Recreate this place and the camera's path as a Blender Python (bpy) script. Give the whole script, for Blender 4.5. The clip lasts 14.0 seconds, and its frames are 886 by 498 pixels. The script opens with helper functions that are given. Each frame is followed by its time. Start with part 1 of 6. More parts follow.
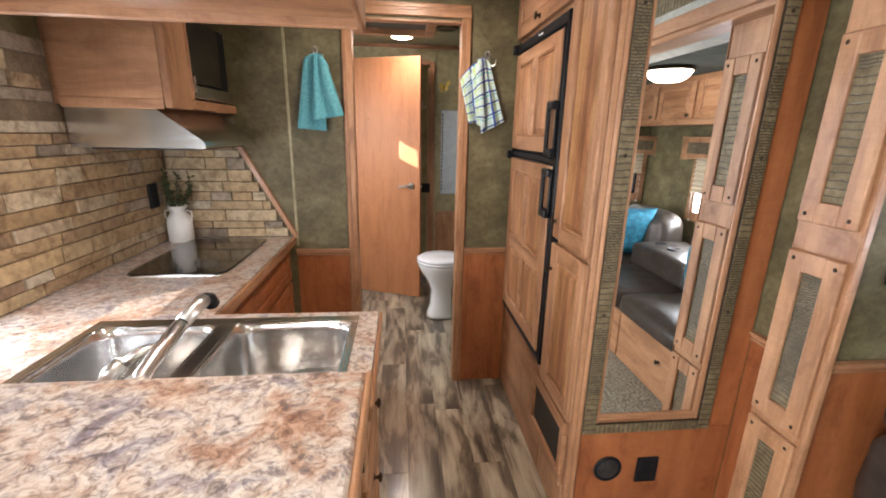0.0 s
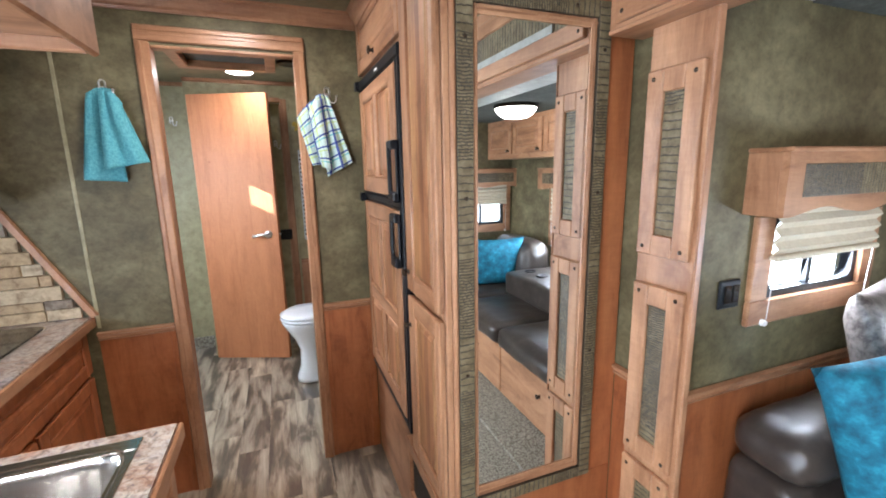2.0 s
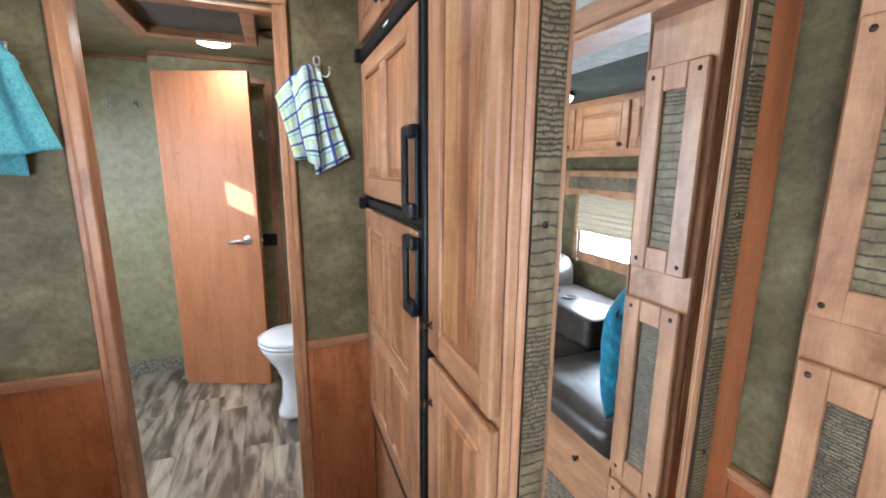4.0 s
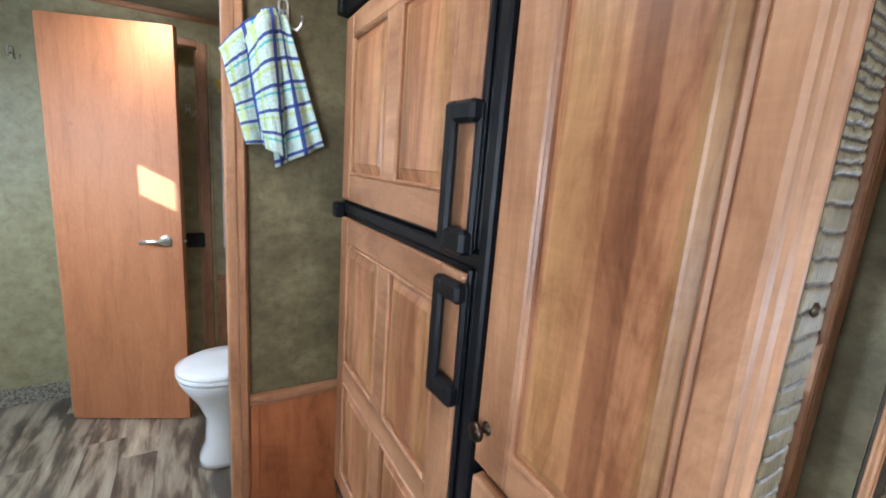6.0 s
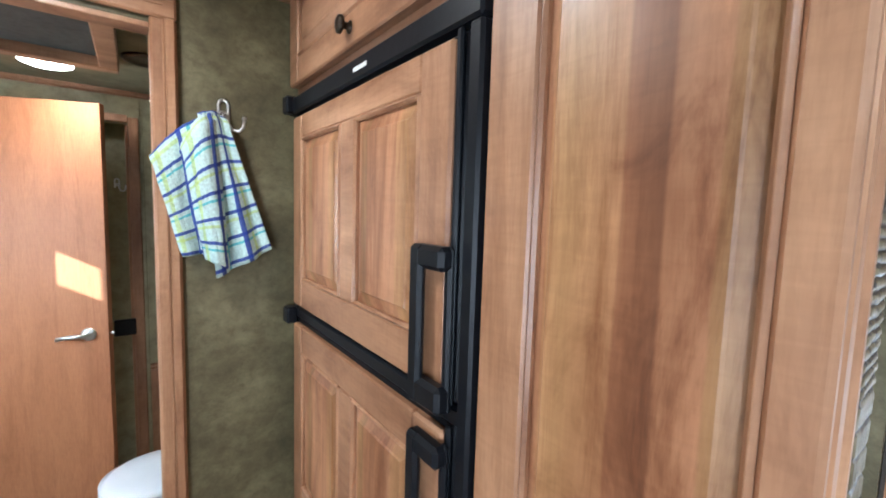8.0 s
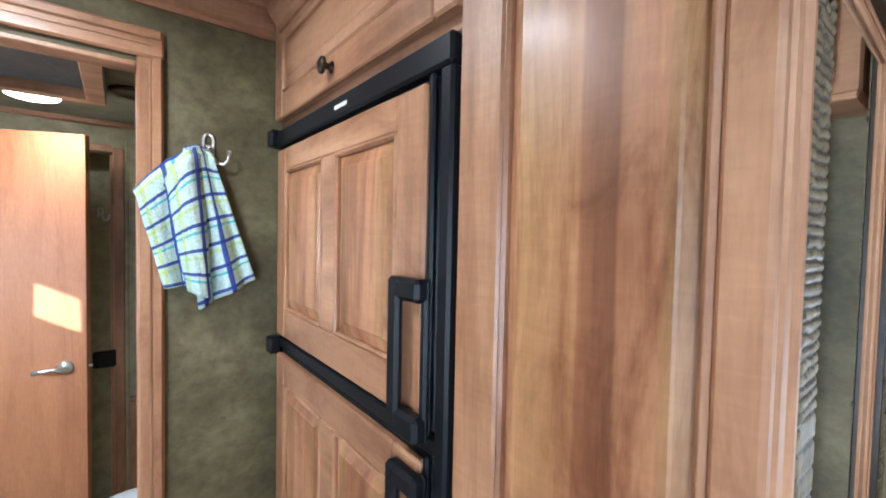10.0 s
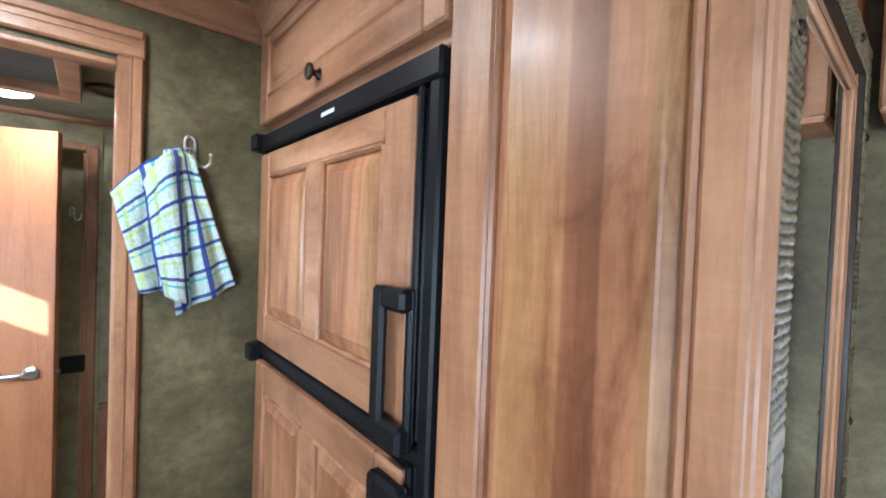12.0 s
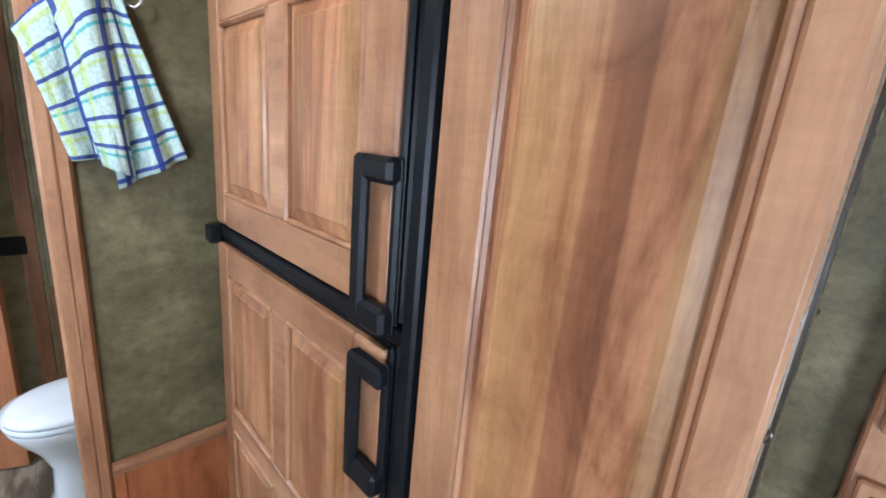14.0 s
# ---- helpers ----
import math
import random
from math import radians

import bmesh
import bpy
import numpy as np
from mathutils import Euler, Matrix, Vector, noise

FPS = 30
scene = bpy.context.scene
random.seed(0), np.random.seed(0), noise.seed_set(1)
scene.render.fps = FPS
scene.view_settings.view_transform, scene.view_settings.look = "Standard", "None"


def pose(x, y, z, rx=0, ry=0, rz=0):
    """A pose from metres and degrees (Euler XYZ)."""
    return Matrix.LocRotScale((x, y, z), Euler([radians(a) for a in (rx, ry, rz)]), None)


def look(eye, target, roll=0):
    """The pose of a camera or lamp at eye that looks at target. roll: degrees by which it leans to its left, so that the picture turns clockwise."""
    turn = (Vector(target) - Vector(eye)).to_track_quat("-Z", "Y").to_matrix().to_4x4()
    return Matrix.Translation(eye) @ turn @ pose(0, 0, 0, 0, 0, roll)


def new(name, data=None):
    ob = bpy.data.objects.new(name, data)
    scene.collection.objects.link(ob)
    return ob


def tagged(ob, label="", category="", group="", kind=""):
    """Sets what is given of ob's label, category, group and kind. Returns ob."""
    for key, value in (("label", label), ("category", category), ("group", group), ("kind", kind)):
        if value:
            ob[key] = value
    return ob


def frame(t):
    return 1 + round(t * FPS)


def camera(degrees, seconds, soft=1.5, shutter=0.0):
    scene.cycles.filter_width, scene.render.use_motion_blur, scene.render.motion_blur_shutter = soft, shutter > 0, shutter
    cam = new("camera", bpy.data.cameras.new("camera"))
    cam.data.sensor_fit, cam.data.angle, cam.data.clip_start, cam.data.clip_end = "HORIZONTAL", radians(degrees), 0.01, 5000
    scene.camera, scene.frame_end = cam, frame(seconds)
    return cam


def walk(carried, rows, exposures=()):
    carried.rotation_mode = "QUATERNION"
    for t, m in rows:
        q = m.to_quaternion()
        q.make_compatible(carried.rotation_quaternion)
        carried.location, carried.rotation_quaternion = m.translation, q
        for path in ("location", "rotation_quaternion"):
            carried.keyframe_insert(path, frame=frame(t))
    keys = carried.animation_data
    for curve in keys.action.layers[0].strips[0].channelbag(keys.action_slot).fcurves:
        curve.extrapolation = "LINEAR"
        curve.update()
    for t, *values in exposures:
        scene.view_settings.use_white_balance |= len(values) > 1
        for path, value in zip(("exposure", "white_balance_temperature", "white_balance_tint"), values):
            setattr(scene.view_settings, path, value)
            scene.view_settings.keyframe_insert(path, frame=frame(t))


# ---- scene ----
cam = camera(93.1, 14.0, soft=1.9)
PATH = [
    (0, (0.499, 0.612, 1.505), (0.698, 2.53, 0.972), 1.2),
    (0.5, (0.638, 0.699, 1.531), (1.129, 2.6, 1.149), 0.8),
    (1, (0.722, 0.766, 1.535), (1.308, 2.649, 1.202), 0.2),
    (1.5, (0.715, 0.777, 1.533), (1.384, 2.627, 1.173), -0.6),
    (2, (0.7, 0.795, 1.534), (1.401, 2.629, 1.154), -1.1),
    (4.5, (0.81, 1.416, 1.54), (1.542, 3.234, 1.141), 1.0),
    (5, (0.828, 1.512, 1.529), (1.589, 3.314, 1.116), 2.1),
    (5.5, (0.784, 1.626, 1.531), (1.675, 3.373, 1.138), 3.5),
    (6, (0.752, 1.712, 1.539), (1.745, 3.404, 1.154), 4.4),
    (6.5, (0.747, 1.756, 1.561), (1.809, 3.419, 1.237), 4.2),
    (7, (0.751, 1.78, 1.607), (1.874, 3.416, 1.361), 3.5),
    (7.5, (0.76, 1.781, 1.67), (1.925, 3.395, 1.474), 2.7),
    (8, (0.767, 1.79, 1.671), (1.952, 3.391, 1.488), 1.8),
    (10.5, (0.769, 1.759, 1.685), (2.004, 3.331, 1.629), 1.3),
    (11, (0.758, 1.756, 1.683), (1.996, 3.326, 1.631), 1.6),
    (11.5, (0.759, 1.755, 1.689), (2.02, 3.307, 1.645), 1.9),
    (12, (0.763, 1.765, 1.69), (2.057, 3.289, 1.649), 2.2),
    (12.5, (0.76, 1.78, 1.729), (2.079, 3.284, 1.704), 2.4),
    (13, (0.765, 1.797, 1.719), (2.122, 3.261, 1.594), 3.1),
    (13.5, (0.774, 1.812, 1.696), (2.163, 3.238, 1.493), 4.2),
    (14, (0.781, 1.828, 1.649), (2.171, 3.177, 1.152), 5.3),
]
walk(cam, [(t, look(eye, target, roll)) for t, eye, target, roll in PATH], exposures=[(0.0, 1.26, 6950, 17), (0.5, 1.44, 6200, 14), (2.0, 1.50, 6000, 13), (5.0, 1.40, 5750, 9), (7.5, 1.3, 5600, 7), (10.5, 1.42, 5400, 7), (14.0, 1.42, 5450, 8)])

# ---- world, sun, lamps ----
world = bpy.data.worlds.new("world")
scene.world = world
world.use_nodes = True
SUN_AZ = Vector((0.762, 0.648, 0)).normalized()
SUN_EL = radians(21)
wn = world.node_tree.nodes
sky = wn.new("ShaderNodeTexSky")
sky.sky_type = 'NISHITA'
sky.sun_disc = False
sky.sun_elevation = SUN_EL
sky.sun_rotation = math.atan2(-SUN_AZ.x, -SUN_AZ.y)
wn["Background"].inputs["Strength"].default_value = 0.15
world.node_tree.links.new(sky.outputs[0], wn["Background"].inputs[0])


def lamp(name, kind, m, energy, colour, **settings):
    data = bpy.data.lights.new(name, kind)
    data.energy, data.color = energy, colour
    for key, value in settings.items():
        if key == "size":
            data.size = value
        if key == "size_y":
            data.shape, data.size_y = 'RECTANGLE', value
        if key == "disk":
            data.shape, data.size = 'DISK', value
        if key == "angle":
            data.angle = value
        if key == "radius":
            data.shadow_soft_size = value
    ob = new(name, data)
    ob.matrix_world = m
    return ob


way = Vector((SUN_AZ.x * math.cos(SUN_EL), SUN_AZ.y * math.cos(SUN_EL), -math.sin(SUN_EL)))
lamp("sun", 'SUN', look((-6, -6, 4), Vector((-6, -6, 4)) + way), 5.0, (1.0, 0.93, 0.82), angle=radians(0.5))
LEFT_WALL = -0.69
WARM, DAY = (1.0, 0.93, 0.84), (0.84, 0.92, 1.0)
lamp("ceiling_lamp_light", 'AREA', look((0.56, 2.45, 2.185), (0.56, 2.45, 0)), 3.2, WARM, disk=0.16)
lamp("under_cabinet_light", 'AREA', look((0.10, 1.50, 1.735), (0.10, 1.50, 0)), 1.5, WARM, disk=0.14)
lamp("bath_light", 'AREA', look((0.515, 4.05, 2.15), (0.51, 4.00, 0)), 1.7, WARM, disk=0.13)
lamp("lounge_spot_light", 'AREA', look((0.75, -0.35, 2.185), (0.75, -0.35, 0)), 4.0, WARM, disk=0.13)
lamp("lounge_spot_light", 'AREA', look((0.75, 0.75, 2.185), (0.75, 0.75, 0)), 2.4, WARM, disk=0.13)
# daylight that comes in by the openings, with two added fills
# unseen entry: lamp added and turned to fill the fridge side
lamp("entry_daylight", 'AREA', look((-0.66, 0.05, 1.15), (1, 0.50, 0.72)), 33, DAY, size=0.75, size_y=1.7)
lamp("kitchen_window_daylight", 'AREA', look((LEFT_WALL + 0.03, 1.57, 1.15), (0.9, 2.3, 0.7)), 3.4, DAY, size=0.28, size_y=0.10)
lamp("lounge_window_daylight", 'AREA', look((2.835, 0.40, 1.012), (0, 0.40, 0.9)), 10, DAY, size=0.86, size_y=0.15)
lamp("end_window_daylight", 'AREA', look((2.21, 1.585, 1.205), (2.21, 0, 0.9)), 4.5, DAY, size=0.44, size_y=0.09)
# added fill for the bathroom: the wall behind it has no opening
lamp("bath_window_daylight", 'AREA', look((-0.66, 3.55, 1.45), (1, 3.75, 0.4)), 19, DAY, size=0.5, size_y=0.7)

# ---- materials ----


def material(name, rough=0.5, metal=0.0, coat=0.0, colour=(0.5, 0.5, 0.5)):
    mat = bpy.data.materials.new(name)
    mat.use_nodes = True
    b = mat.node_tree.nodes["Principled BSDF"]
    b.inputs["Roughness"].default_value = rough
    b.inputs["Metallic"].default_value = metal
    b.inputs["Coat Weight"].default_value = coat
    b.inputs["Coat Roughness"].default_value = 0.15
    b.inputs["Base Color"].default_value = (*colour, 1)
    return mat, mat.node_tree.nodes, mat.node_tree.links, b


def node(nodes, kind, **values):
    n = nodes.new(kind)
    for key, value in values.items():
        n.inputs[key.replace("_", " ")].default_value = value
    return n


def ramp(nodes, stops):
    r = nodes.new("ShaderNodeValToRGB")
    el = r.color_ramp.elements
    while len(el) < len(stops):
        el.new(0.5)
    for e, (p, c) in zip(el, stops):
        e.position, e.color = p, (*c, 1)
    return r


def coords(nodes, links, scale=(1, 1, 1), kind="Position"):
    if kind == "Position":
        g = nodes.new("ShaderNodeNewGeometry")
    else:
        g = nodes.new("ShaderNodeTexCoord")
    m = node(nodes, "ShaderNodeMapping", Scale=scale)
    links.new(g.outputs[kind], m.inputs["Vector"])
    return m.outputs[0]


def mix(nodes, links, a, b, fac, kind='MIX'):
    m = nodes.new("ShaderNodeMix")
    m.data_type, m.blend_type = 'RGBA', kind
    for value, socket in ((fac, m.inputs[0]), (a, m.inputs[6]), (b, m.inputs[7])):
        if hasattr(value, "is_output"):
            links.new(value, socket)
        elif isinstance(value, tuple):
            socket.default_value = (*value, 1)
        else:
            socket.default_value = value
    return m.outputs[2]


def bump(nodes, links, height, b, strength=0.2, distance=0.01):
    n = node(nodes, "ShaderNodeBump", Strength=strength, Distance=distance)
    links.new(height, n.inputs["Height"])
    links.new(n.outputs[0], b.inputs["Normal"])


# tones of the glued boards, edge by edge: tan, dark red-brown, orange tan, olive
PALE, DARK, ORANGE, OLIVE, PINK = (1.14, 1.14, 0.98), (0.58, 0.46, 0.39), (1.02, 0.92, 0.85), (0.76, 0.78, 0.60), (1.10, 1.02, 0.98)
BOARD_TONES = [(0.0, PINK), (0.12, PINK), (0.13, ORANGE), (0.25, (0.90, 0.80, 0.72)), (0.26, PINK), (0.345, ORANGE), (0.355, OLIVE), (0.42, (0.86, 0.86, 0.68)), (0.43, ORANGE), (0.55, (0.98, 0.88, 0.80)), (0.562, DARK), (0.69, (0.72, 0.58, 0.49)), (0.70, (1.04, 0.98, 0.84)), (0.90, (0.88, 0.86, 0.66)), (0.985, PALE)]


def wood(name, axis, dark, mid, light, rough=0.41, boards=0.0, coat=0.06, blots=0.75):
    """Stained wood with the grain along one axis; boards: width of glued boards, each with its own tone."""
    mat, n, l, b = material(name, rough, coat=coat)
    fine, broad = [95, 95, 95], [8, 8, 8]
    k = "xyz".index(axis)
    fine[k], broad[k] = 5.0, 1.6
    info = n.new("ShaderNodeObjectInfo")
    geo = n.new("ShaderNodeNewGeometry")
    shift = n.new("ShaderNodeVectorMath")
    shift.operation = 'MULTIPLY_ADD'
    shift.inputs[1].default_value = (7.3, 5.1, 3.7)
    l.new(info.outputs["Random"], shift.inputs[0])
    l.new(geo.outputs["Position"], shift.inputs[2])

    def scaled(scale):
        m = node(n, "ShaderNodeMapping", Scale=scale)
        l.new(shift.outputs[0], m.inputs["Vector"])
        return m.outputs[0]
    grain = node(n, "ShaderNodeTexNoise", Scale=1.0, Detail=5.0, Roughness=0.65, Distortion=0.4)
    l.new(scaled(fine), grain.inputs["Vector"])
    figure = node(n, "ShaderNodeTexNoise", Scale=1.0, Detail=3.0, Roughness=0.55, Distortion=1.1)
    l.new(scaled(broad), figure.inputs["Vector"])
    spots = [9, 9, 9]
    spots[k] = 4.0
    blotch = node(n, "ShaderNodeTexNoise", Scale=1.0, Detail=6.0, Roughness=0.68, Distortion=0.6)
    l.new(scaled(spots), blotch.inputs["Vector"])
    r1 = ramp(n, [(0.28, dark), (0.5, mid), (0.72, light)])
    l.new(figure.outputs[0], r1.inputs[0])
    g = ramp(n, [(0.3, (0.80, 0.75, 0.70)), (0.62, (1, 1, 1))])
    l.new(grain.outputs[0], g.inputs[0])
    c = mix(n, l, r1.outputs[0], g.outputs[0], 0.22, 'MULTIPLY')
    bl = ramp(n, [(0.34, (0.56, 0.47, 0.40)), (0.46, (0.92, 0.89, 0.86)), (0.56, (1.0, 1.0, 0.98)), (0.68, (1.14, 1.13, 1.08))])
    l.new(blotch.outputs[0], bl.inputs[0])
    c = mix(n, l, c, bl.outputs[0], blots, 'MULTIPLY')
    if boards:
        sep = n.new("ShaderNodeSeparateXYZ")
        l.new(geo.outputs["Position"], sep.inputs[0])
        across = n.new("ShaderNodeMath")
        across.operation = 'ADD'
        l.new(sep.outputs[0], across.inputs[0])
        l.new(sep.outputs[1], across.inputs[1])
        wander = n.new("ShaderNodeMath")
        wander.operation = 'MULTIPLY_ADD'
        wander.inputs[1].default_value = 0.010
        l.new(figure.outputs[0], wander.inputs[0])
        l.new(across.outputs[0], wander.inputs[2])
        cycle = n.new("ShaderNodeMath")
        cycle.operation = 'FRACT'
        scale = n.new("ShaderNodeMath")
        scale.operation = 'DIVIDE'
        scale.inputs[1].default_value = boards
        l.new(wander.outputs[0], scale.inputs[0])
        l.new(scale.outputs[0], cycle.inputs[0])
        t = ramp(n, [(p, c2) for p, c2 in BOARD_TONES])
        t.color_ramp.interpolation = 'LINEAR'
        l.new(cycle.outputs[0], t.inputs[0])
        c = mix(n, l, c, t.outputs[0], 0.95, 'MULTIPLY')
    sl = [13, 13, 13]
    sl[k] = 1.0
    streak = node(n, "ShaderNodeTexNoise", Scale=1.0, Detail=7.0, Roughness=0.7, Distortion=1.4)
    l.new(scaled(sl), streak.inputs["Vector"])
    st = ramp(n, [(0.50, (0, 0, 0)), (0.62, (1, 1, 1))])
    l.new(streak.outputs[0], st.inputs[0])
    c = mix(n, l, c, mix(n, l, c, (0.62, 0.5, 0.4), 1.0, 'MULTIPLY'), mix(n, l, (0, 0, 0), st.outputs[0], 0.75 if boards else 0.35))
    fleck = [260, 260, 260]
    fleck[k] = 30
    pores = node(n, "ShaderNodeTexNoise", Scale=1.0, Detail=3.0)
    l.new(scaled(fleck), pores.inputs["Vector"])
    pr = ramp(n, [(0.35, (0.90, 0.87, 0.84)), (0.6, (1.03, 1.03, 1.03))])
    l.new(pores.outputs[0], pr.inputs[0])
    c = mix(n, l, c, pr.outputs[0], 0.7, 'MULTIPLY')
    curl = [16, 16, 16]
    curl[k] = 105
    wave = node(n, "ShaderNodeTexNoise", Scale=1.0, Detail=3.0, Distortion=0.8)
    l.new(scaled(curl), wave.inputs["Vector"])
    wr = ramp(n, [(0.38, (0.89, 0.86, 0.83)), (0.62, (1.05, 1.05, 1.04))])
    l.new(wave.outputs[0], wr.inputs[0])
    c = mix(n, l, c, wr.outputs[0], min(0.45, blots * 0.6), 'MULTIPLY')
    l.new(c, b.inputs["Base Color"])
    rr = node(n, "ShaderNodeMapRange", To_Min=rough - 0.07, To_Max=rough + 0.12)
    l.new(grain.outputs[0], rr.inputs[0])
    l.new(rr.outputs[0], b.inputs["Roughness"])
    bump(n, l, grain.outputs[0], b, 0.06, 0.002)
    return mat


MAPLE = ((0.27, 0.128, 0.064), (0.41, 0.215, 0.116), (0.50, 0.282, 0.160))
wood_z = wood("maple_upright", "z", *MAPLE)
wood_y = wood("maple_along_y", "y", *MAPLE)
wood_x = wood("maple_along_x", "x", *MAPLE)
wood_boards = wood("maple_glued_boards", "z", *MAPLE, boards=0.262, blots=0.95, rough=0.42, coat=0.04)
CHERRY = ((0.27, 0.085, 0.030), (0.36, 0.122, 0.045), (0.42, 0.155, 0.062))
cherry_z = wood("cherry_panel", "z", *CHERRY, rough=0.38)
cherry_x = wood("cherry_along_x", "x", *CHERRY, rough=0.38)
BIRCH = ((0.46, 0.180, 0.076), (0.51, 0.208, 0.090), (0.55, 0.232, 0.104))
birch = wood("door_veneer", "z", *BIRCH, rough=0.55, coat=0.0, blots=0.25)


def mottled(name, a, b_, c_, rough=0.6, scale=5.0, relief=0.1, level=1.0):
    """Cloudy tones at two scales over a fine weave; level: how far the clouds are drawn out sideways."""
    mat, n, l, b = material(name, rough)
    p = coords(n, l)
    q = coords(n, l, (1, 1, level))
    big = node(n, "ShaderNodeTexNoise", Scale=scale, Detail=8.0, Roughness=0.66, Distortion=0.15)
    l.new(q, big.inputs["Vector"])
    small = node(n, "ShaderNodeTexNoise", Scale=scale * 5.5, Detail=6.0, Roughness=0.7, Distortion=0.3)
    l.new(q, small.inputs["Vector"])
    r = ramp(n, [(0.3, a), (0.5, b_), (0.7, c_)])
    l.new(big.outputs[0], r.inputs[0])
    sm = ramp(n, [(0.34, (0.72, 0.70, 0.64)), (0.5, (1.0, 1.0, 1.0)), (0.68, (1.22, 1.22, 1.2))])
    l.new(small.outputs[0], sm.inputs[0])
    c = mix(n, l, r.outputs[0], sm.outputs[0], 0.85, 'MULTIPLY')
    weave = node(n, "ShaderNodeTexNoise", Scale=260.0, Detail=2.0)
    l.new(p, weave.inputs["Vector"])
    w = ramp(n, [(0.3, (0.82, 0.82, 0.82)), (0.7, (1.1, 1.1, 1.1))])
    l.new(weave.outputs[0], w.inputs[0])
    l.new(mix(n, l, c, w.outputs[0], 0.4, 'MULTIPLY'), b.inputs["Base Color"])
    bump(n, l, weave.outputs[0], b, relief, 0.002)
    return mat


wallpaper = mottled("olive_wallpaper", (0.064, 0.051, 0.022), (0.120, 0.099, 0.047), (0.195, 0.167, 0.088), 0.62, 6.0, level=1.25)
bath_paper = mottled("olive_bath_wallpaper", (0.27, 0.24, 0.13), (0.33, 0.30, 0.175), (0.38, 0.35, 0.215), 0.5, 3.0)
ceiling_mat = mottled("ceiling_lining", (0.16, 0.14, 0.075), (0.2, 0.175, 0.10), (0.25, 0.22, 0.13), 0.6, 3.0)
headliner = mottled("grey_headliner", (0.05, 0.052, 0.045), (0.07, 0.073, 0.062), (0.09, 0.095, 0.08), 0.8, 8.0)
white_lining = mottled("pale_ceiling_board", (0.26, 0.28, 0.26), (0.32, 0.335, 0.31), (0.38, 0.39, 0.36), 0.5, 4.0)
dry_ground = mottled("dry_ground", (0.16, 0.14, 0.10), (0.22, 0.2, 0.14), (0.28, 0.26, 0.19), 0.9, 0.6)


def granite():
    mat, n, l, b = material("granite_laminate", 0.28, coat=0.3)
    p = coords(n, l, (1, 1, 1))
    warp = node(n, "ShaderNodeTexNoise", Scale=10.0, Detail=6.0, Roughness=0.7, Distortion=0.7)
    l.new(p, warp.inputs["Vector"])
    r = ramp(n, [(0.30, (0.20, 0.10, 0.065)), (0.40, (0.40, 0.26, 0.19)), (0.47, (0.47, 0.39, 0.335)), (0.55, (0.53, 0.49, 0.455)), (0.62, (0.34, 0.31, 0.33)), (0.70, (0.20, 0.18, 0.21))])
    l.new(warp.outputs[0], r.inputs[0])
    fleck = node(n, "ShaderNodeTexNoise", Scale=48.0, Detail=5.0, Roughness=0.7, Distortion=0.8)
    l.new(p, fleck.inputs["Vector"])
    f = ramp(n, [(0.36, (0.10, 0.06, 0.05)), (0.44, (0.62, 0.5, 0.44)), (0.55, (1.0, 1.0, 1.0)), (0.72, (1.25, 1.2, 1.15))])
    l.new(fleck.outputs[0], f.inputs[0])
    c = mix(n, l, r.outputs[0], f.outputs[0], 0.8, 'MULTIPLY')
    vein = node(n, "ShaderNodeTexNoise", Scale=22.0, Detail=6.0, Roughness=0.7, Distortion=2.0)
    l.new(p, vein.inputs["Vector"])
    v = ramp(n, [(0.54, (0, 0, 0)), (0.64, (1, 1, 1))])
    l.new(vein.outputs[0], v.inputs[0])
    c = mix(n, l, c, (0.10, 0.085, 0.10), mix(n, l, (0, 0, 0), v.outputs[0], 0.75))
    l.new(c, b.inputs["Base Color"])
    return mat


granite_mat = granite()
leaf_mat = mottled("dark_leaf", (0.018, 0.030, 0.010), (0.035, 0.055, 0.018), (0.06, 0.085, 0.03), 0.55, 40.0)
yellow_mat = mottled("yellow_ornament", (0.55, 0.38, 0.06), (0.68, 0.50, 0.10), (0.75, 0.58, 0.18), 0.5, 30.0)


def stone():
    mat, n, l, b = material("split_face_stone", 0.75)
    info = n.new("ShaderNodeObjectInfo")
    r = ramp(n, [(0.0, (0.52, 0.43, 0.29)), (0.22, (0.40, 0.29, 0.17)), (0.40, (0.58, 0.51, 0.38)), (0.54, (0.26, 0.18, 0.12)), (0.66, (0.50, 0.38, 0.23)), (0.82, (0.19, 0.16, 0.13)), (0.90, (0.36, 0.31, 0.25)), (1.0, (0.56, 0.51, 0.41))])
    l.new(info.outputs["Random"], r.inputs[0])
    p = coords(n, l)
    t = node(n, "ShaderNodeTexNoise", Scale=38.0, Detail=7.0, Roughness=0.68)
    l.new(p, t.inputs["Vector"])
    t2 = ramp(n, [(0.3, (0.5, 0.45, 0.4)), (0.55, (1, 1, 1)), (0.75, (1.25, 1.2, 1.1))])
    l.new(t.outputs[0], t2.inputs[0])
    big = node(n, "ShaderNodeTexNoise", Scale=14.0, Detail=5.0, Roughness=0.65, Distortion=1.2)
    l.new(p, big.inputs["Vector"])
    c = mix(n, l, r.outputs[0], t2.outputs[0], 0.7, 'MULTIPLY')
    bb = ramp(n, [(0.36, (0.52, 0.44, 0.36)), (0.50, (1.0, 0.97, 0.92)), (0.66, (1.15, 1.12, 1.05))])
    l.new(big.outputs[0], bb.inputs[0])
    l.new(mix(n, l, c, bb.outputs[0], 0.8, 'MULTIPLY'), b.inputs["Base Color"])
    bump(n, l, t.outputs[0], b, 0.5, 0.005)
    return mat


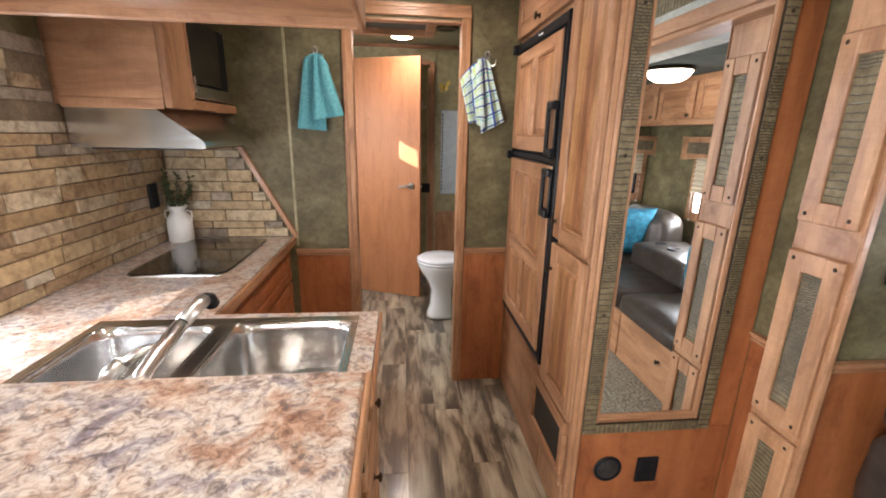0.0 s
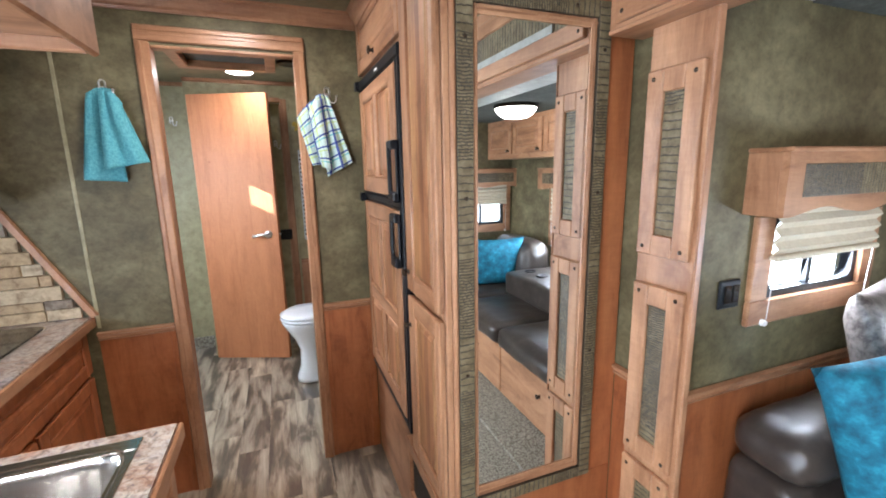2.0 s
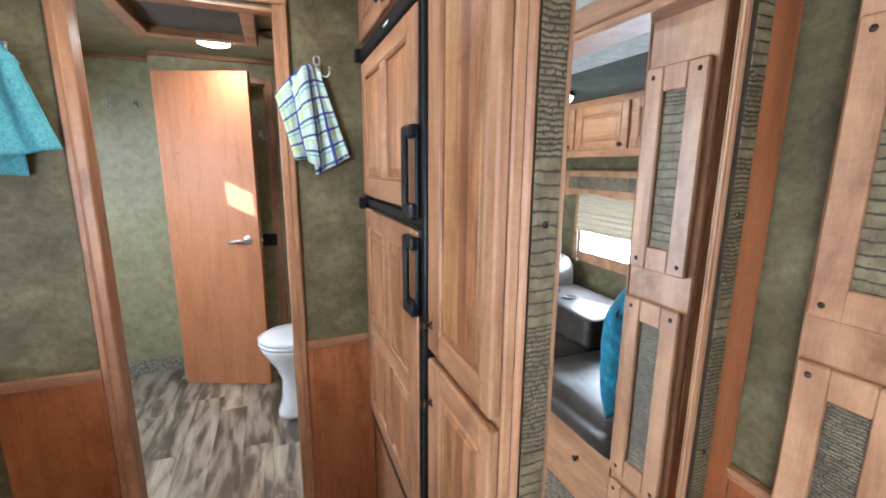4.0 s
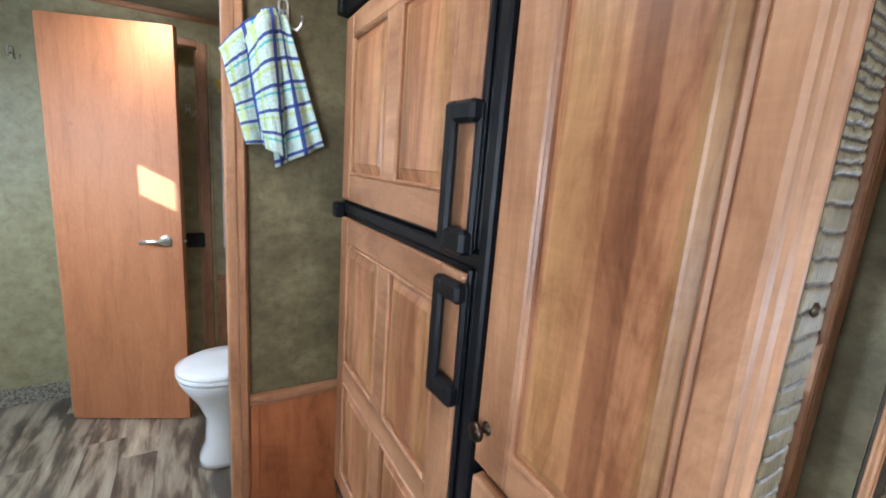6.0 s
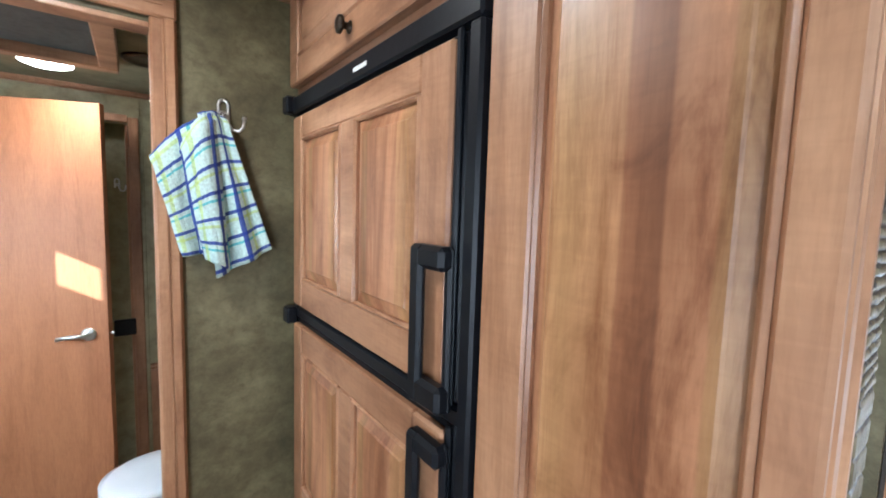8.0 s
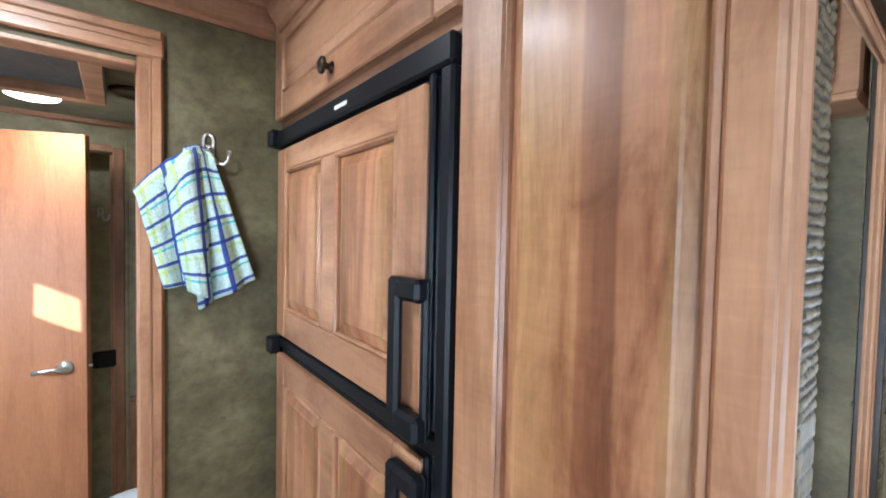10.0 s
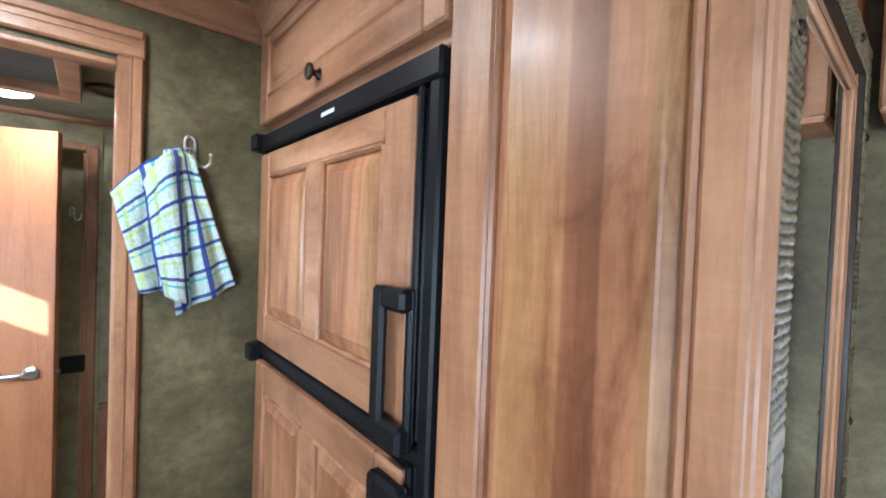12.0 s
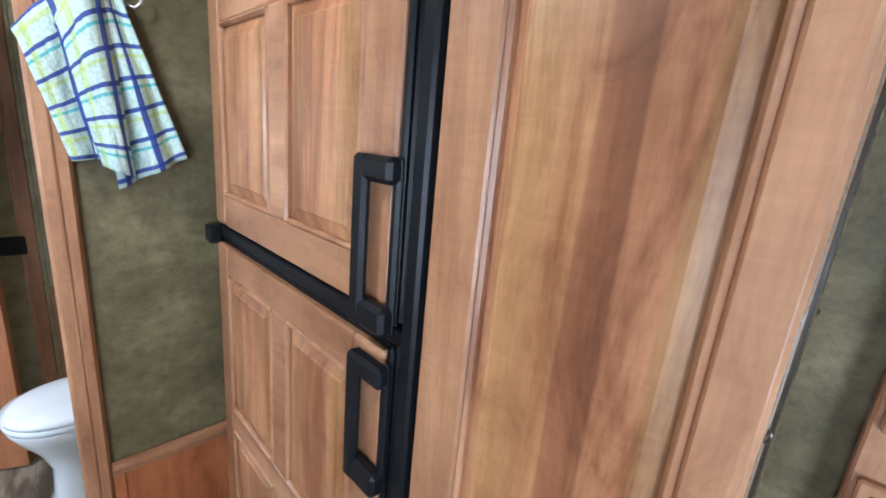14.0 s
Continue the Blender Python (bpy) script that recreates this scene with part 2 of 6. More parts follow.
stone_mat = stone()
mortar_mat = mottled("tan_mortar", (0.14, 0.10, 0.065), (0.19, 0.145, 0.095), (0.25, 0.20, 0.14), 0.9, 20.0)


def vinyl():
    mat, n, l, b = material("vinyl_plank", 0.30, coat=0.45)
    info = n.new("ShaderNodeObjectInfo")
    geo = n.new("ShaderNodeNewGeometry")
    shift = n.new("ShaderNodeVectorMath")
    shift.operation = 'MULTIPLY_ADD'
    shift.inputs[1].default_value = (3.1, 9.7, 0)
    l.new(info.outputs["Random"], shift.inputs[0])
    l.new(geo.outputs["Position"], shift.inputs[2])

    def tex(scale, detail, rough, dist):
        m = node(n, "ShaderNodeMapping", Scale=scale)
        l.new(shift.outputs[0], m.inputs["Vector"])
        t = node(n, "ShaderNodeTexNoise", Scale=1.0, Detail=detail, Roughness=rough, Distortion=dist)
        l.new(m.outputs[0], t.inputs["Vector"])
        return t.outputs[0]
    patch = tex((12, 2.6, 1), 4.0, 0.55, 0.35)
    grain = tex((120, 5.0, 1), 5.0, 0.65, 0.3)
    r = ramp(n, [(0.36, (0.085, 0.068, 0.050)), (0.45, (0.16, 0.125, 0.092)), (0.50, (0.28, 0.23, 0.17)), (0.56, (0.38, 0.32, 0.24)), (0.66, (0.48, 0.42, 0.32))])
    l.new(patch, r.inputs[0])
    g = ramp(n, [(0.32, (0.55, 0.52, 0.5)), (0.6, (1.05, 1.05, 1.05))])
    l.new(grain, g.inputs[0])
    c = mix(n, l, r.outputs[0], g.outputs[0], 0.5, 'MULTIPLY')
    tone = ramp(n, [(0.0, (0.72, 0.72, 0.72)), (1.0, (1.2, 1.18, 1.15))])
    l.new(info.outputs["Random"], tone.inputs[0])
    l.new(mix(n, l, c, tone.outputs[0], 0.9, 'MULTIPLY'), b.inputs["Base Color"])
    bump(n, l, grain, b, 0.08, 0.002)
    return mat


vinyl_mat = vinyl()


def speckled(name, stops, scale, rough, metal=0.0, relief=0.3, distance=0.004, coat=0.0, gloss=0.5):
    mat, n, l, b = material(name, rough, metal, coat)
    b.inputs["Specular IOR Level"].default_value = gloss
    p = coords(n, l)
    t = node(n, "ShaderNodeTexNoise", Scale=scale, Detail=5.0, Roughness=0.65)
    l.new(p, t.inputs["Vector"])
    r = ramp(n, stops)
    l.new(t.outputs[0], r.inputs[0])
    l.new(r.outputs[0], b.inputs["Base Color"])
    if relief:
        bump(n, l, t.outputs[0], b, relief, distance)
    return mat


carpet_mat = speckled("speckled_carpet", [(0.33, (0.07, 0.06, 0.045)), (0.47, (0.22, 0.2, 0.155)), (0.6, (0.38, 0.35, 0.29))], 95.0, 0.95, relief=0.8, distance=0.01)
croc_mat = speckled("embossed_croc_leather", [(0.3, (0.092, 0.070, 0.037)), (0.5, (0.155, 0.122, 0.069)), (0.7, (0.225, 0.183, 0.112))], 30.0, 0.46, relief=0.15, coat=0.0, gloss=0.28)
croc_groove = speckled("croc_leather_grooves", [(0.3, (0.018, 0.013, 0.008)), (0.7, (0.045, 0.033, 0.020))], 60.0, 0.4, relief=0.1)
leather = speckled("dark_brown_leather", [(0.3, (0.026, 0.020, 0.017)), (0.55, (0.043, 0.033, 0.027)), (0.75, (0.072, 0.057, 0.047))], 16.0, 0.36, relief=0.35, distance=0.006)
teal_plush = speckled("teal_plush", [(0.32, (0.004, 0.065, 0.11)), (0.52, (0.007, 0.14, 0.22)), (0.7, (0.025, 0.27, 0.38))], 22.0, 0.8, relief=0.5, distance=0.006)
silver_croc = speckled("silver_croc_cushion", [(0.35, (0.05, 0.04, 0.036)), (0.6, (0.19, 0.165, 0.15))], 45.0, 0.35, relief=0.6)
teal_terry = speckled("teal_terry_cloth", [(0.3, (0.055, 0.26, 0.31)), (0.55, (0.12, 0.40, 0.45)), (0.8, (0.2, 0.52, 0.56))], 130.0, 0.95, relief=0.7, distance=0.004)
white_china = speckled("white_ceramic", [(0.3, (0.74, 0.76, 0.77)), (0.7, (0.8, 0.81, 0.82))], 6.0, 0.12, relief=0.0, coat=0.4)
black_plastic = speckled("black_plastic", [(0.3, (0.004, 0.005, 0.007)), (0.7, (0.008, 0.009, 0.012))], 90.0, 0.38, relief=0.04, gloss=0.25)
dark_glass = speckled("black_glass", [(0.3, (0.006, 0.005, 0.005)), (0.7, (0.012, 0.010, 0.009))], 8.0, 0.06, relief=0.0, coat=0.6)
enamel = speckled("white_enamel", [(0.3, (0.66, 0.66, 0.64)), (0.7, (0.74, 0.74, 0.72))], 14.0, 0.3, relief=0.03)
bronze = speckled("oiled_bronze", [(0.3, (0.03, 0.022, 0.016)), (0.7, (0.09, 0.065, 0.045))], 120.0, 0.32, 0.9, relief=0.05)
chrome = speckled("brushed_nickel", [(0.3, (0.62, 0.61, 0.58)), (0.7, (0.72, 0.71, 0.69))], 60.0, 0.32, 1.0, relief=0.02)
mesh_black = speckled("black_grille_mesh", [(0.4, (0.004, 0.004, 0.004)), (0.6, (0.03, 0.028, 0.026))], 160.0, 0.6, relief=0.4)
blind_cloth = speckled("cream_pleated_cloth", [(0.3, (0.52, 0.45, 0.33)), (0.7, (0.62, 0.55, 0.42))], 60.0, 0.85, relief=0.1)
frost = speckled("pale_blue_plastic", [(0.3, (0.45, 0.55, 0.64)), (0.7, (0.6, 0.68, 0.75))], 20.0, 0.25, relief=0.0)
lamp_ring = speckled("white_lamp_ring", [(0.3, (0.7, 0.69, 0.66)), (0.7, (0.76, 0.75, 0.72))], 20.0, 0.4, relief=0.0)


def brushed_steel(name, axis):
    mat, n, l, b = material(name, 0.24, 1.0)
    s = [60, 60, 60]
    s["xyz".index(axis)] = 6
    t = node(n, "ShaderNodeTexNoise", Scale=1.0, Detail=4.0)
    l.new(coords(n, l, s), t.inputs["Vector"])
    r = ramp(n, [(0.3, (0.66, 0.66, 0.66)), (0.7, (0.74, 0.74, 0.73))])
    l.new(t.outputs[0], r.inputs[0])
    l.new(r.outputs[0], b.inputs["Base Color"])
    rr = node(n, "ShaderNodeMapRange", To_Min=0.15, To_Max=0.24)
    l.new(t.outputs[0], rr.inputs[0])
    l.new(rr.outputs[0], b.inputs["Roughness"])
    return mat


steel = brushed_steel("brushed_steel", "x")
steel_hood = brushed_steel("hood_steel", "x")
mirror_mat = material("mirror_glass", 0.0, 1.0, colour=(0.90, 0.92, 0.91))[0]


def glass():
    mat, n, l, b = material("window_glass", 0.03, colour=(0.9, 0.93, 0.93))
    clear = n.new("ShaderNodeBsdfTransparent")
    clear.inputs[0].default_value = (0.93, 0.96, 0.96, 1)
    gloss = n.new("ShaderNodeBsdfGlossy")
    gloss.inputs["Roughness"].default_value = 0.03
    m = n.new("ShaderNodeMixShader")
    m.inputs[0].default_value = 0.07
    l.new(clear.outputs[0], m.inputs[1])
    l.new(gloss.outputs[0], m.inputs[2])
    l.new(m.outputs[0], n["Material Output"].inputs["Surface"])
    return mat


glass_mat = glass()


def glow(name, colour, strength):
    mat, n, l, b = material(name, 0.4, colour=(0.85, 0.85, 0.82))
    b.inputs["Emission Color"].default_value = (*colour, 1)
    b.inputs["Emission Strength"].default_value = strength
    return mat


lit_lens = glow("lit_lamp_lens", (1.0, 0.93, 0.82), 11.0)
dome_glow = glow("lit_dome_glass", (1.0, 0.93, 0.82), 4.5)
outdoor = glow("bright_outdoors", (0.85, 0.93, 1.0), 1.6)


def plaid():
    mat, n, l, b = material("plaid_terry_cloth", 0.95)
    uv = n.new("ShaderNodeTexCoord")
    sep = n.new("ShaderNodeSeparateXYZ")
    l.new(uv.outputs["UV"], sep.inputs[0])

    def stripes(socket, offset, width):
        a = n.new("ShaderNodeMath")
        a.operation = 'ADD'
        a.inputs[1].default_value = offset
        l.new(socket, a.inputs[0])
        f = n.new("ShaderNodeMath")
        f.operation = 'FRACT'
        l.new(a.outputs[0], f.inputs[0])
        less = n.new("ShaderNodeMath")
        less.operation = 'LESS_THAN'
        less.inputs[1].default_value = width
        l.new(f.outputs[0], less.inputs[0])
        return less.outputs[0]
    c = (0.52, 0.67, 0.63)
    for offset, width, colour, strength in ((0.34, 0.055, (0.02, 0.40, 0.46), 0.75), (0.84, 0.065, (0.45, 0.58, 0.10), 0.6), (0.0, 0.075, (0.015, 0.04, 0.27), 0.93), (0.5, 0.075, (0.015, 0.04, 0.27), 0.93)):
        for s in (0, 1):
            line = stripes(sep.outputs[s], offset, width)
            fac = n.new("ShaderNodeMath")
            fac.operation = 'MULTIPLY'
            fac.inputs[1].default_value = strength
            l.new(line, fac.inputs[0])
            c = mix(n, l, c, colour, fac.outputs[0])
    t = node(n, "ShaderNodeTexNoise", Scale=170.0, Detail=4.0)
    l.new(coords(n, l), t.inputs["Vector"])
    g = ramp(n, [(0.3, (0.75, 0.75, 0.75)), (0.65, (1.08, 1.08, 1.08))])
    l.new(t.outputs[0], g.inputs[0])
    l.new(mix(n, l, c, g.outputs[0], 0.8, 'MULTIPLY'), b.inputs["Base Color"])
    bump(n, l, t.outputs[0], b, 0.6, 0.004)
    return mat


plaid_mat = plaid()

# ---- mesh tools ----


def thing(name, at, label, category, group="", kind=""):
    ob = new(name)
    ob.location = at
    ob.empty_display_size = 0.05
    return tagged(ob, label, category, group, kind)


def base_of(ob):
    p = Vector()
    while ob:
        p += ob.location
        ob = ob.parent
    return p


SPLIT = {"lip", "side", "level_moulding", "upright_moulding", "casing", "jamb", "hinge", "rail", "bead", "socket", "stile", "moulding", "board", "filler"}


def part(name, bm, mat, parent, label="", smooth=False, local=False):
    """One mesh object under a thing or a part. The bmesh is in the world's metres unless local."""
    if name in SPLIT and parent:
        loose, groups = set(bm.verts), []
        while loose:
            stack, island = [loose.pop()], []
            while stack:
                v = stack.pop()
                island.append(v)
                for e in v.link_edges:
                    w = e.other_vert(v)
                    if w in loose:
                        loose.discard(w)
                        stack.append(w)
            groups.append(island)
        if len(groups) > 1:
            first = None
            for island in groups:
                piece = bmesh.new()
                copy = {v: piece.verts.new(v.co) for v in island}
                for f in {f for v in island for f in v.link_faces}:
                    piece.faces.new([copy[v] for v in f.verts])
                ob = part(name, piece, mat, parent, label, smooth, local)
                first = first or ob
            bm.free()
            return first
    me = bpy.data.meshes.new(name)
    if parent and not local:
        bmesh.ops.translate(bm, verts=bm.verts, vec=-base_of(parent))
    bmesh.ops.recalc_face_normals(bm, faces=bm.faces)
    bm.to_mesh(me)
    bm.free()
    for m in (mat if isinstance(mat, (list, tuple)) else (mat,)):
        me.materials.append(m)
    if smooth:
        for p in me.polygons:
            p.use_smooth = True
    ob = new(name, me)
    ob.parent = parent
    if label:
        ob["label"] = label
    return ob


def structure(name, bm, mat, label, category, smooth=False):
    return tagged(part(name, bm, mat, None, "", smooth), label, category, kind="structure")


def block(bm, lo, hi, bev=0.0):
    """A box with chamfered edges, from corner lo to corner hi."""
    lo, hi = [min(a, b) for a, b in zip(lo, hi)], [max(a, b) for a, b in zip(lo, hi)]
    bev = min(bev, *[(b - a) * 0.45 for a, b in zip(lo, hi)])
    if bev <= 0:
        v = [bm.verts.new((x, y, z)) for z in (lo[2], hi[2]) for y in (lo[1], hi[1]) for x in (lo[0], hi[0])]
        for f in ((0, 1, 3, 2), (4, 6, 7, 5), (0, 4, 5, 1), (2, 3, 7, 6), (0, 2, 6, 4), (1, 5, 7, 3)):
            bm.faces.new([v[i] for i in f])
        return
    vs = []
    for sx in (0, 1):
        for sy in (0, 1):
            for sz in (0, 1):
                c = [hi[0] if sx else lo[0], hi[1] if sy else lo[1], hi[2] if sz else lo[2]]
                s = [-1 if sx else 1, -1 if sy else 1, -1 if sz else 1]
                for k in range(3):
                    vs.append(bm.verts.new([c[i] + (0 if i == k else s[i] * bev) for i in range(3)]))
    bmesh.ops.convex_hull(bm, input=vs)


class Face:
    """A wall's own axes: u along it, v up, d out of it."""

    def __init__(self, at, u, n):
        self.at, self.u, self.n = Vector(at), Vector(u), Vector(n)

    def p(self, u, v, d):
        return self.at + self.u * u + Vector((0, 0, 1)) * v + self.n * d


def fblock(bm, F, lo, hi, bev=0.0):
    block(bm, F.p(*lo), F.p(*hi), bev)


def prism(bm, pts, off):
    """A polygon of points pushed along a vector."""
    a = [bm.verts.new(p) for p in pts]
    b = [bm.verts.new(Vector(p) + Vector(off)) for p in pts]
    bm.faces.new(a)
    bm.faces.new(b[::-1])
    for i in range(len(a)):
        j = (i + 1) % len(a)
        bm.faces.new((a[i], a[j], b[j], b[i]))


def sweep(bm, F, profile, u0, u1):
    """A moulding: a profile of (v, d) run along u."""
    prism(bm, [F.p(u0, v, d) for v, d in profile], F.u * (u1 - u0))


def raised(bm, F, u0, v0, u1, v1, d0, d1, slope):
    """A raised panel: a sloping border round a flat field."""
    o = [(u0, v0), (u1, v0), (u1, v1), (u0, v1)]
    s = slope if u1 > u0 else -slope
    i = [(u0 + s, v0 + slope), (u1 - s, v0 + slope), (u1 - s, v1 - slope), (u0 + s, v1 - slope)]
    bottom = [bm.verts.new(F.p(u, v, d0 - 0.001)) for u, v in o]
    low = [bm.verts.new(F.p(u, v, d0)) for u, v in o]
    step = [bm.verts.new(F.p(u, v, d1 - 0.002)) for u, v in i]
    k = 0.0025 if u1 > u0 else -0.0025
    j = [(u0 + s + k, v0 + slope + 0.0025), (u1 - s - k, v0 + slope + 0.0025), (u1 - s - k, v1 - slope - 0.0025), (u0 + s + k, v1 - slope - 0.0025)]
    top = [bm.verts.new(F.p(u, v, d1)) for u, v in j]
    bm.faces.new(bottom)
    bm.faces.new(top)
    for a, b in ((bottom, low), (low, step), (step, top)):
        for q in range(4):
            bm.faces.new((a[q], a[(q + 1) % 4], b[(q + 1) % 4], b[q]))


def framed(parent, F, u0, v0, u1, v1, d, stile, cells, mats, name="door", thick=0.02, bead=0.008, slope=0.028):
    """A framed leaf with raised panels. cells: rows of (ulo, vlo, uhi, vhi). mats: upright wood, level wood, panel wood."""
    us = sorted({round(c[0], 4) for c in cells} | {round(c[2], 4) for c in cells})
    ulo, uhi = min(us), max(us)
    bm = bmesh.new()
    fblock(bm, F, (u0 + 0.002, v0 + 0.002, d - thick), (u1 - 0.002, v1 - 0.002, d - 0.0115))
    leaf = part(name, bm, mats[0], parent)
    bm = bmesh.new()
    fblock(bm, F, (u0, v0, d - 0.0135), (ulo, v1, d), 0.004)
    fblock(bm, F, (uhi, v0, d - 0.0135), (u1, v1, d), 0.004)
    part("stile", bm, mats[0], leaf)
    bm = bmesh.new()
    vs = sorted({(round(c[1], 4), round(c[3], 4)) for c in cells})
    edges = [v0] + [v for pair in vs for v in pair] + [v1]
    for a, b in zip(edges[::2], edges[1::2]):
        fblock(bm, F, (ulo, a, d - 0.0135), (uhi, b, d - 0.0006), 0.003)
    for pair in vs:
        row = sorted((c[0], c[2]) for c in cells if round(c[1], 4) == pair[0])
        for p, q in zip(row, row[1:]):
            fblock(bm, F, (p[1], pair[0], d - 0.0135), (q[0], pair[1], d - 0.0008), 0.003)
    part("rail", bm, mats[1], leaf)
    for a, b_, c, e in cells:
        bm = bmesh.new()
        raised(bm, F, a, b_, c, e, d - 0.0112, d - 0.0005, slope)
        part("panel", bm, mats[2], leaf)
        bm = bmesh.new()
        for lo, hi in (((a, b_), (c, b_ + bead)), ((a, e - bead), (c, e)), ((a, b_), (a + bead, e)), ((c - bead, b_), (c, e))):
            fblock(bm, F, (lo[0], lo[1], d - 0.012), (hi[0], hi[1], d + 0.0012), 0.0035)
        part("bead", bm, mats[0], leaf)
    return leaf


def lathe(bm, centre, axis, profile, steps=20):
    """A turned shape: profile of (along, radius) from the centre along an axis."""
    axis = Vector(axis).normalized()
    side = axis.orthogonal().normalized()
    up = axis.cross(side)
    rings = []
    for along, radius in profile:
        ring = []
        for i in range(steps):
            a = 2 * math.pi * i / steps
            ring.append(bm.verts.new(Vector(centre) + axis * along + (side * math.cos(a) + up * math.sin(a)) * max(radius, 1e-4)))
        rings.append(ring)
    for r, s in zip(rings, rings[1:]):
        for i in range(steps):
            j = (i + 1) % steps
            bm.faces.new((r[i], r[j], s[j], s[i]))
    bm.faces.new(rings[0][::-1])
    bm.faces.new(rings[-1])


def tube(bm, points, radius, steps=8):
    """A round bar through points."""
    points = [Vector(p) for p in points]
    rings = []
    for i, p in enumerate(points):
        t = (points[min(i + 1, len(points) - 1)] - points[max(i - 1, 0)]).normalized()
        side = t.orthogonal().normalized() if i == 0 else (rings[-1][1] - t * rings[-1][1].dot(t)).normalized()
        up = t.cross(side)
        rings.append(([bm.verts.new(p + (side * math.cos(2 * math.pi * k / steps) + up * math.sin(2 * math.pi * k / steps)) * radius) for k in range(steps)], side))
    for (r, _), (s, _) in zip(rings, rings[1:]):
        for k in range(steps):
            j = (k + 1) % steps
            bm.faces.new((r[k], r[j], s[j], s[k]))
    bm.faces.new(rings[0][0][::-1])
    bm.faces.new(rings[-1][0])


def loft(bm, rings, steps=28):
    """Ellipses (z, cx, cy, rx, ry, power) stacked into one skin."""
    made = []
    for z, cx, cy, rx, ry, k in rings:
        ring = []
        for i in range(steps):
            a = 2 * math.pi * i / steps
            c, s = math.cos(a), math.sin(a)
            ring.append(bm.verts.new((cx + rx * math.copysign(abs(c) ** (2 / k), c), cy + ry * math.copysign(abs(s) ** (2 / k), s), z)))
        made.append(ring)
    for r, s in zip(made, made[1:]):
        for i in range(steps):
            j = (i + 1) % steps
            bm.faces.new((r[i], r[j], s[j], s[i]))
    bm.faces.new(made[0][::-1])
    bm.faces.new(made[-1])


def soft_block(bm, lo, hi, r=0.05, crown=0.02, n=16, wrinkle=0.007):
    """A stuffed block: rounded edges, swelling sides, small creases."""
    c = Vector([(a + b) / 2 for a, b in zip(lo, hi)])
    h = Vector([(b - a) / 2 for a, b in zip(lo, hi)])
    r = min(r, *h)
    for axis in range(3):
        for sign in (-1, 1):
            grid = []
            for i in range(n + 1):
                row = []
                for j in range(n + 1):
                    p = Vector()
                    p[axis] = sign
                    p[(axis + 1) % 3], p[(axis + 2) % 3] = 2 * i / n - 1, 2 * j / n - 1
                    q = Vector([p[k] * h[k] for k in range(3)])
                    inner = Vector([max(-(h[k] - r), min(h[k] - r, q[k])) for k in range(3)])
                    out = (q - inner).normalized()
                    swell = Vector([p[k] * crown * (1 - p[(k + 1) % 3] ** 2) * (1 - p[(k + 2) % 3] ** 2) for k in range(3)])
                    w = wrinkle * noise.noise((c + q) * 9) + 0.5 * wrinkle * noise.noise((c + q) * 25)
                    row.append(bm.verts.new(c + inner + out * (r + w) + swell))
                grid.append(row)
            for i in range(n):
                for j in range(n):
                    bm.faces.new((grid[i][j], grid[i + 1][j], grid[i + 1][j + 1], grid[i][j + 1]))
    bmesh.ops.remove_doubles(bm, verts=bm.verts, dist=1e-4)


def pillow_mesh(bm, size, thick, n=18):
    """A square cushion in its own plane (x across, z up, y thick), with pulled-out corners."""
    for side in (1, -1):
        grid = []
        for i in range(n + 1):
            row = []
            for j in range(n + 1):
                u, v = 2 * i / n - 1, 2 * j / n - 1
                pinch = 1 - 0.07 * (1 - u * u) * abs(v) ** 2 * 0 - 0.0
                x = u * size * (1 - 0.06 * (1 - v * v) * u * u) * pinch
                z = v * size * (1 - 0.06 * (1 - u * u) * v * v)
                y = side * thick * ((1 - u ** 4) * (1 - v ** 4)) ** 0.6 + side * 0.008 * noise.noise(Vector((u * 3, v * 3, side * 4)))* (1 - u ** 4) * (1 - v ** 4)
                row.append(bm.verts.new((x, y, z)))
            grid.append(row)
        for i in range(n):
            for j in range(n):
                bm.faces.new((grid[i][j], grid[i + 1][j], grid[i + 1][j + 1], grid[i][j + 1]))
    bmesh.ops.remove_doubles(bm, verts=bm.verts, dist=1e-4)


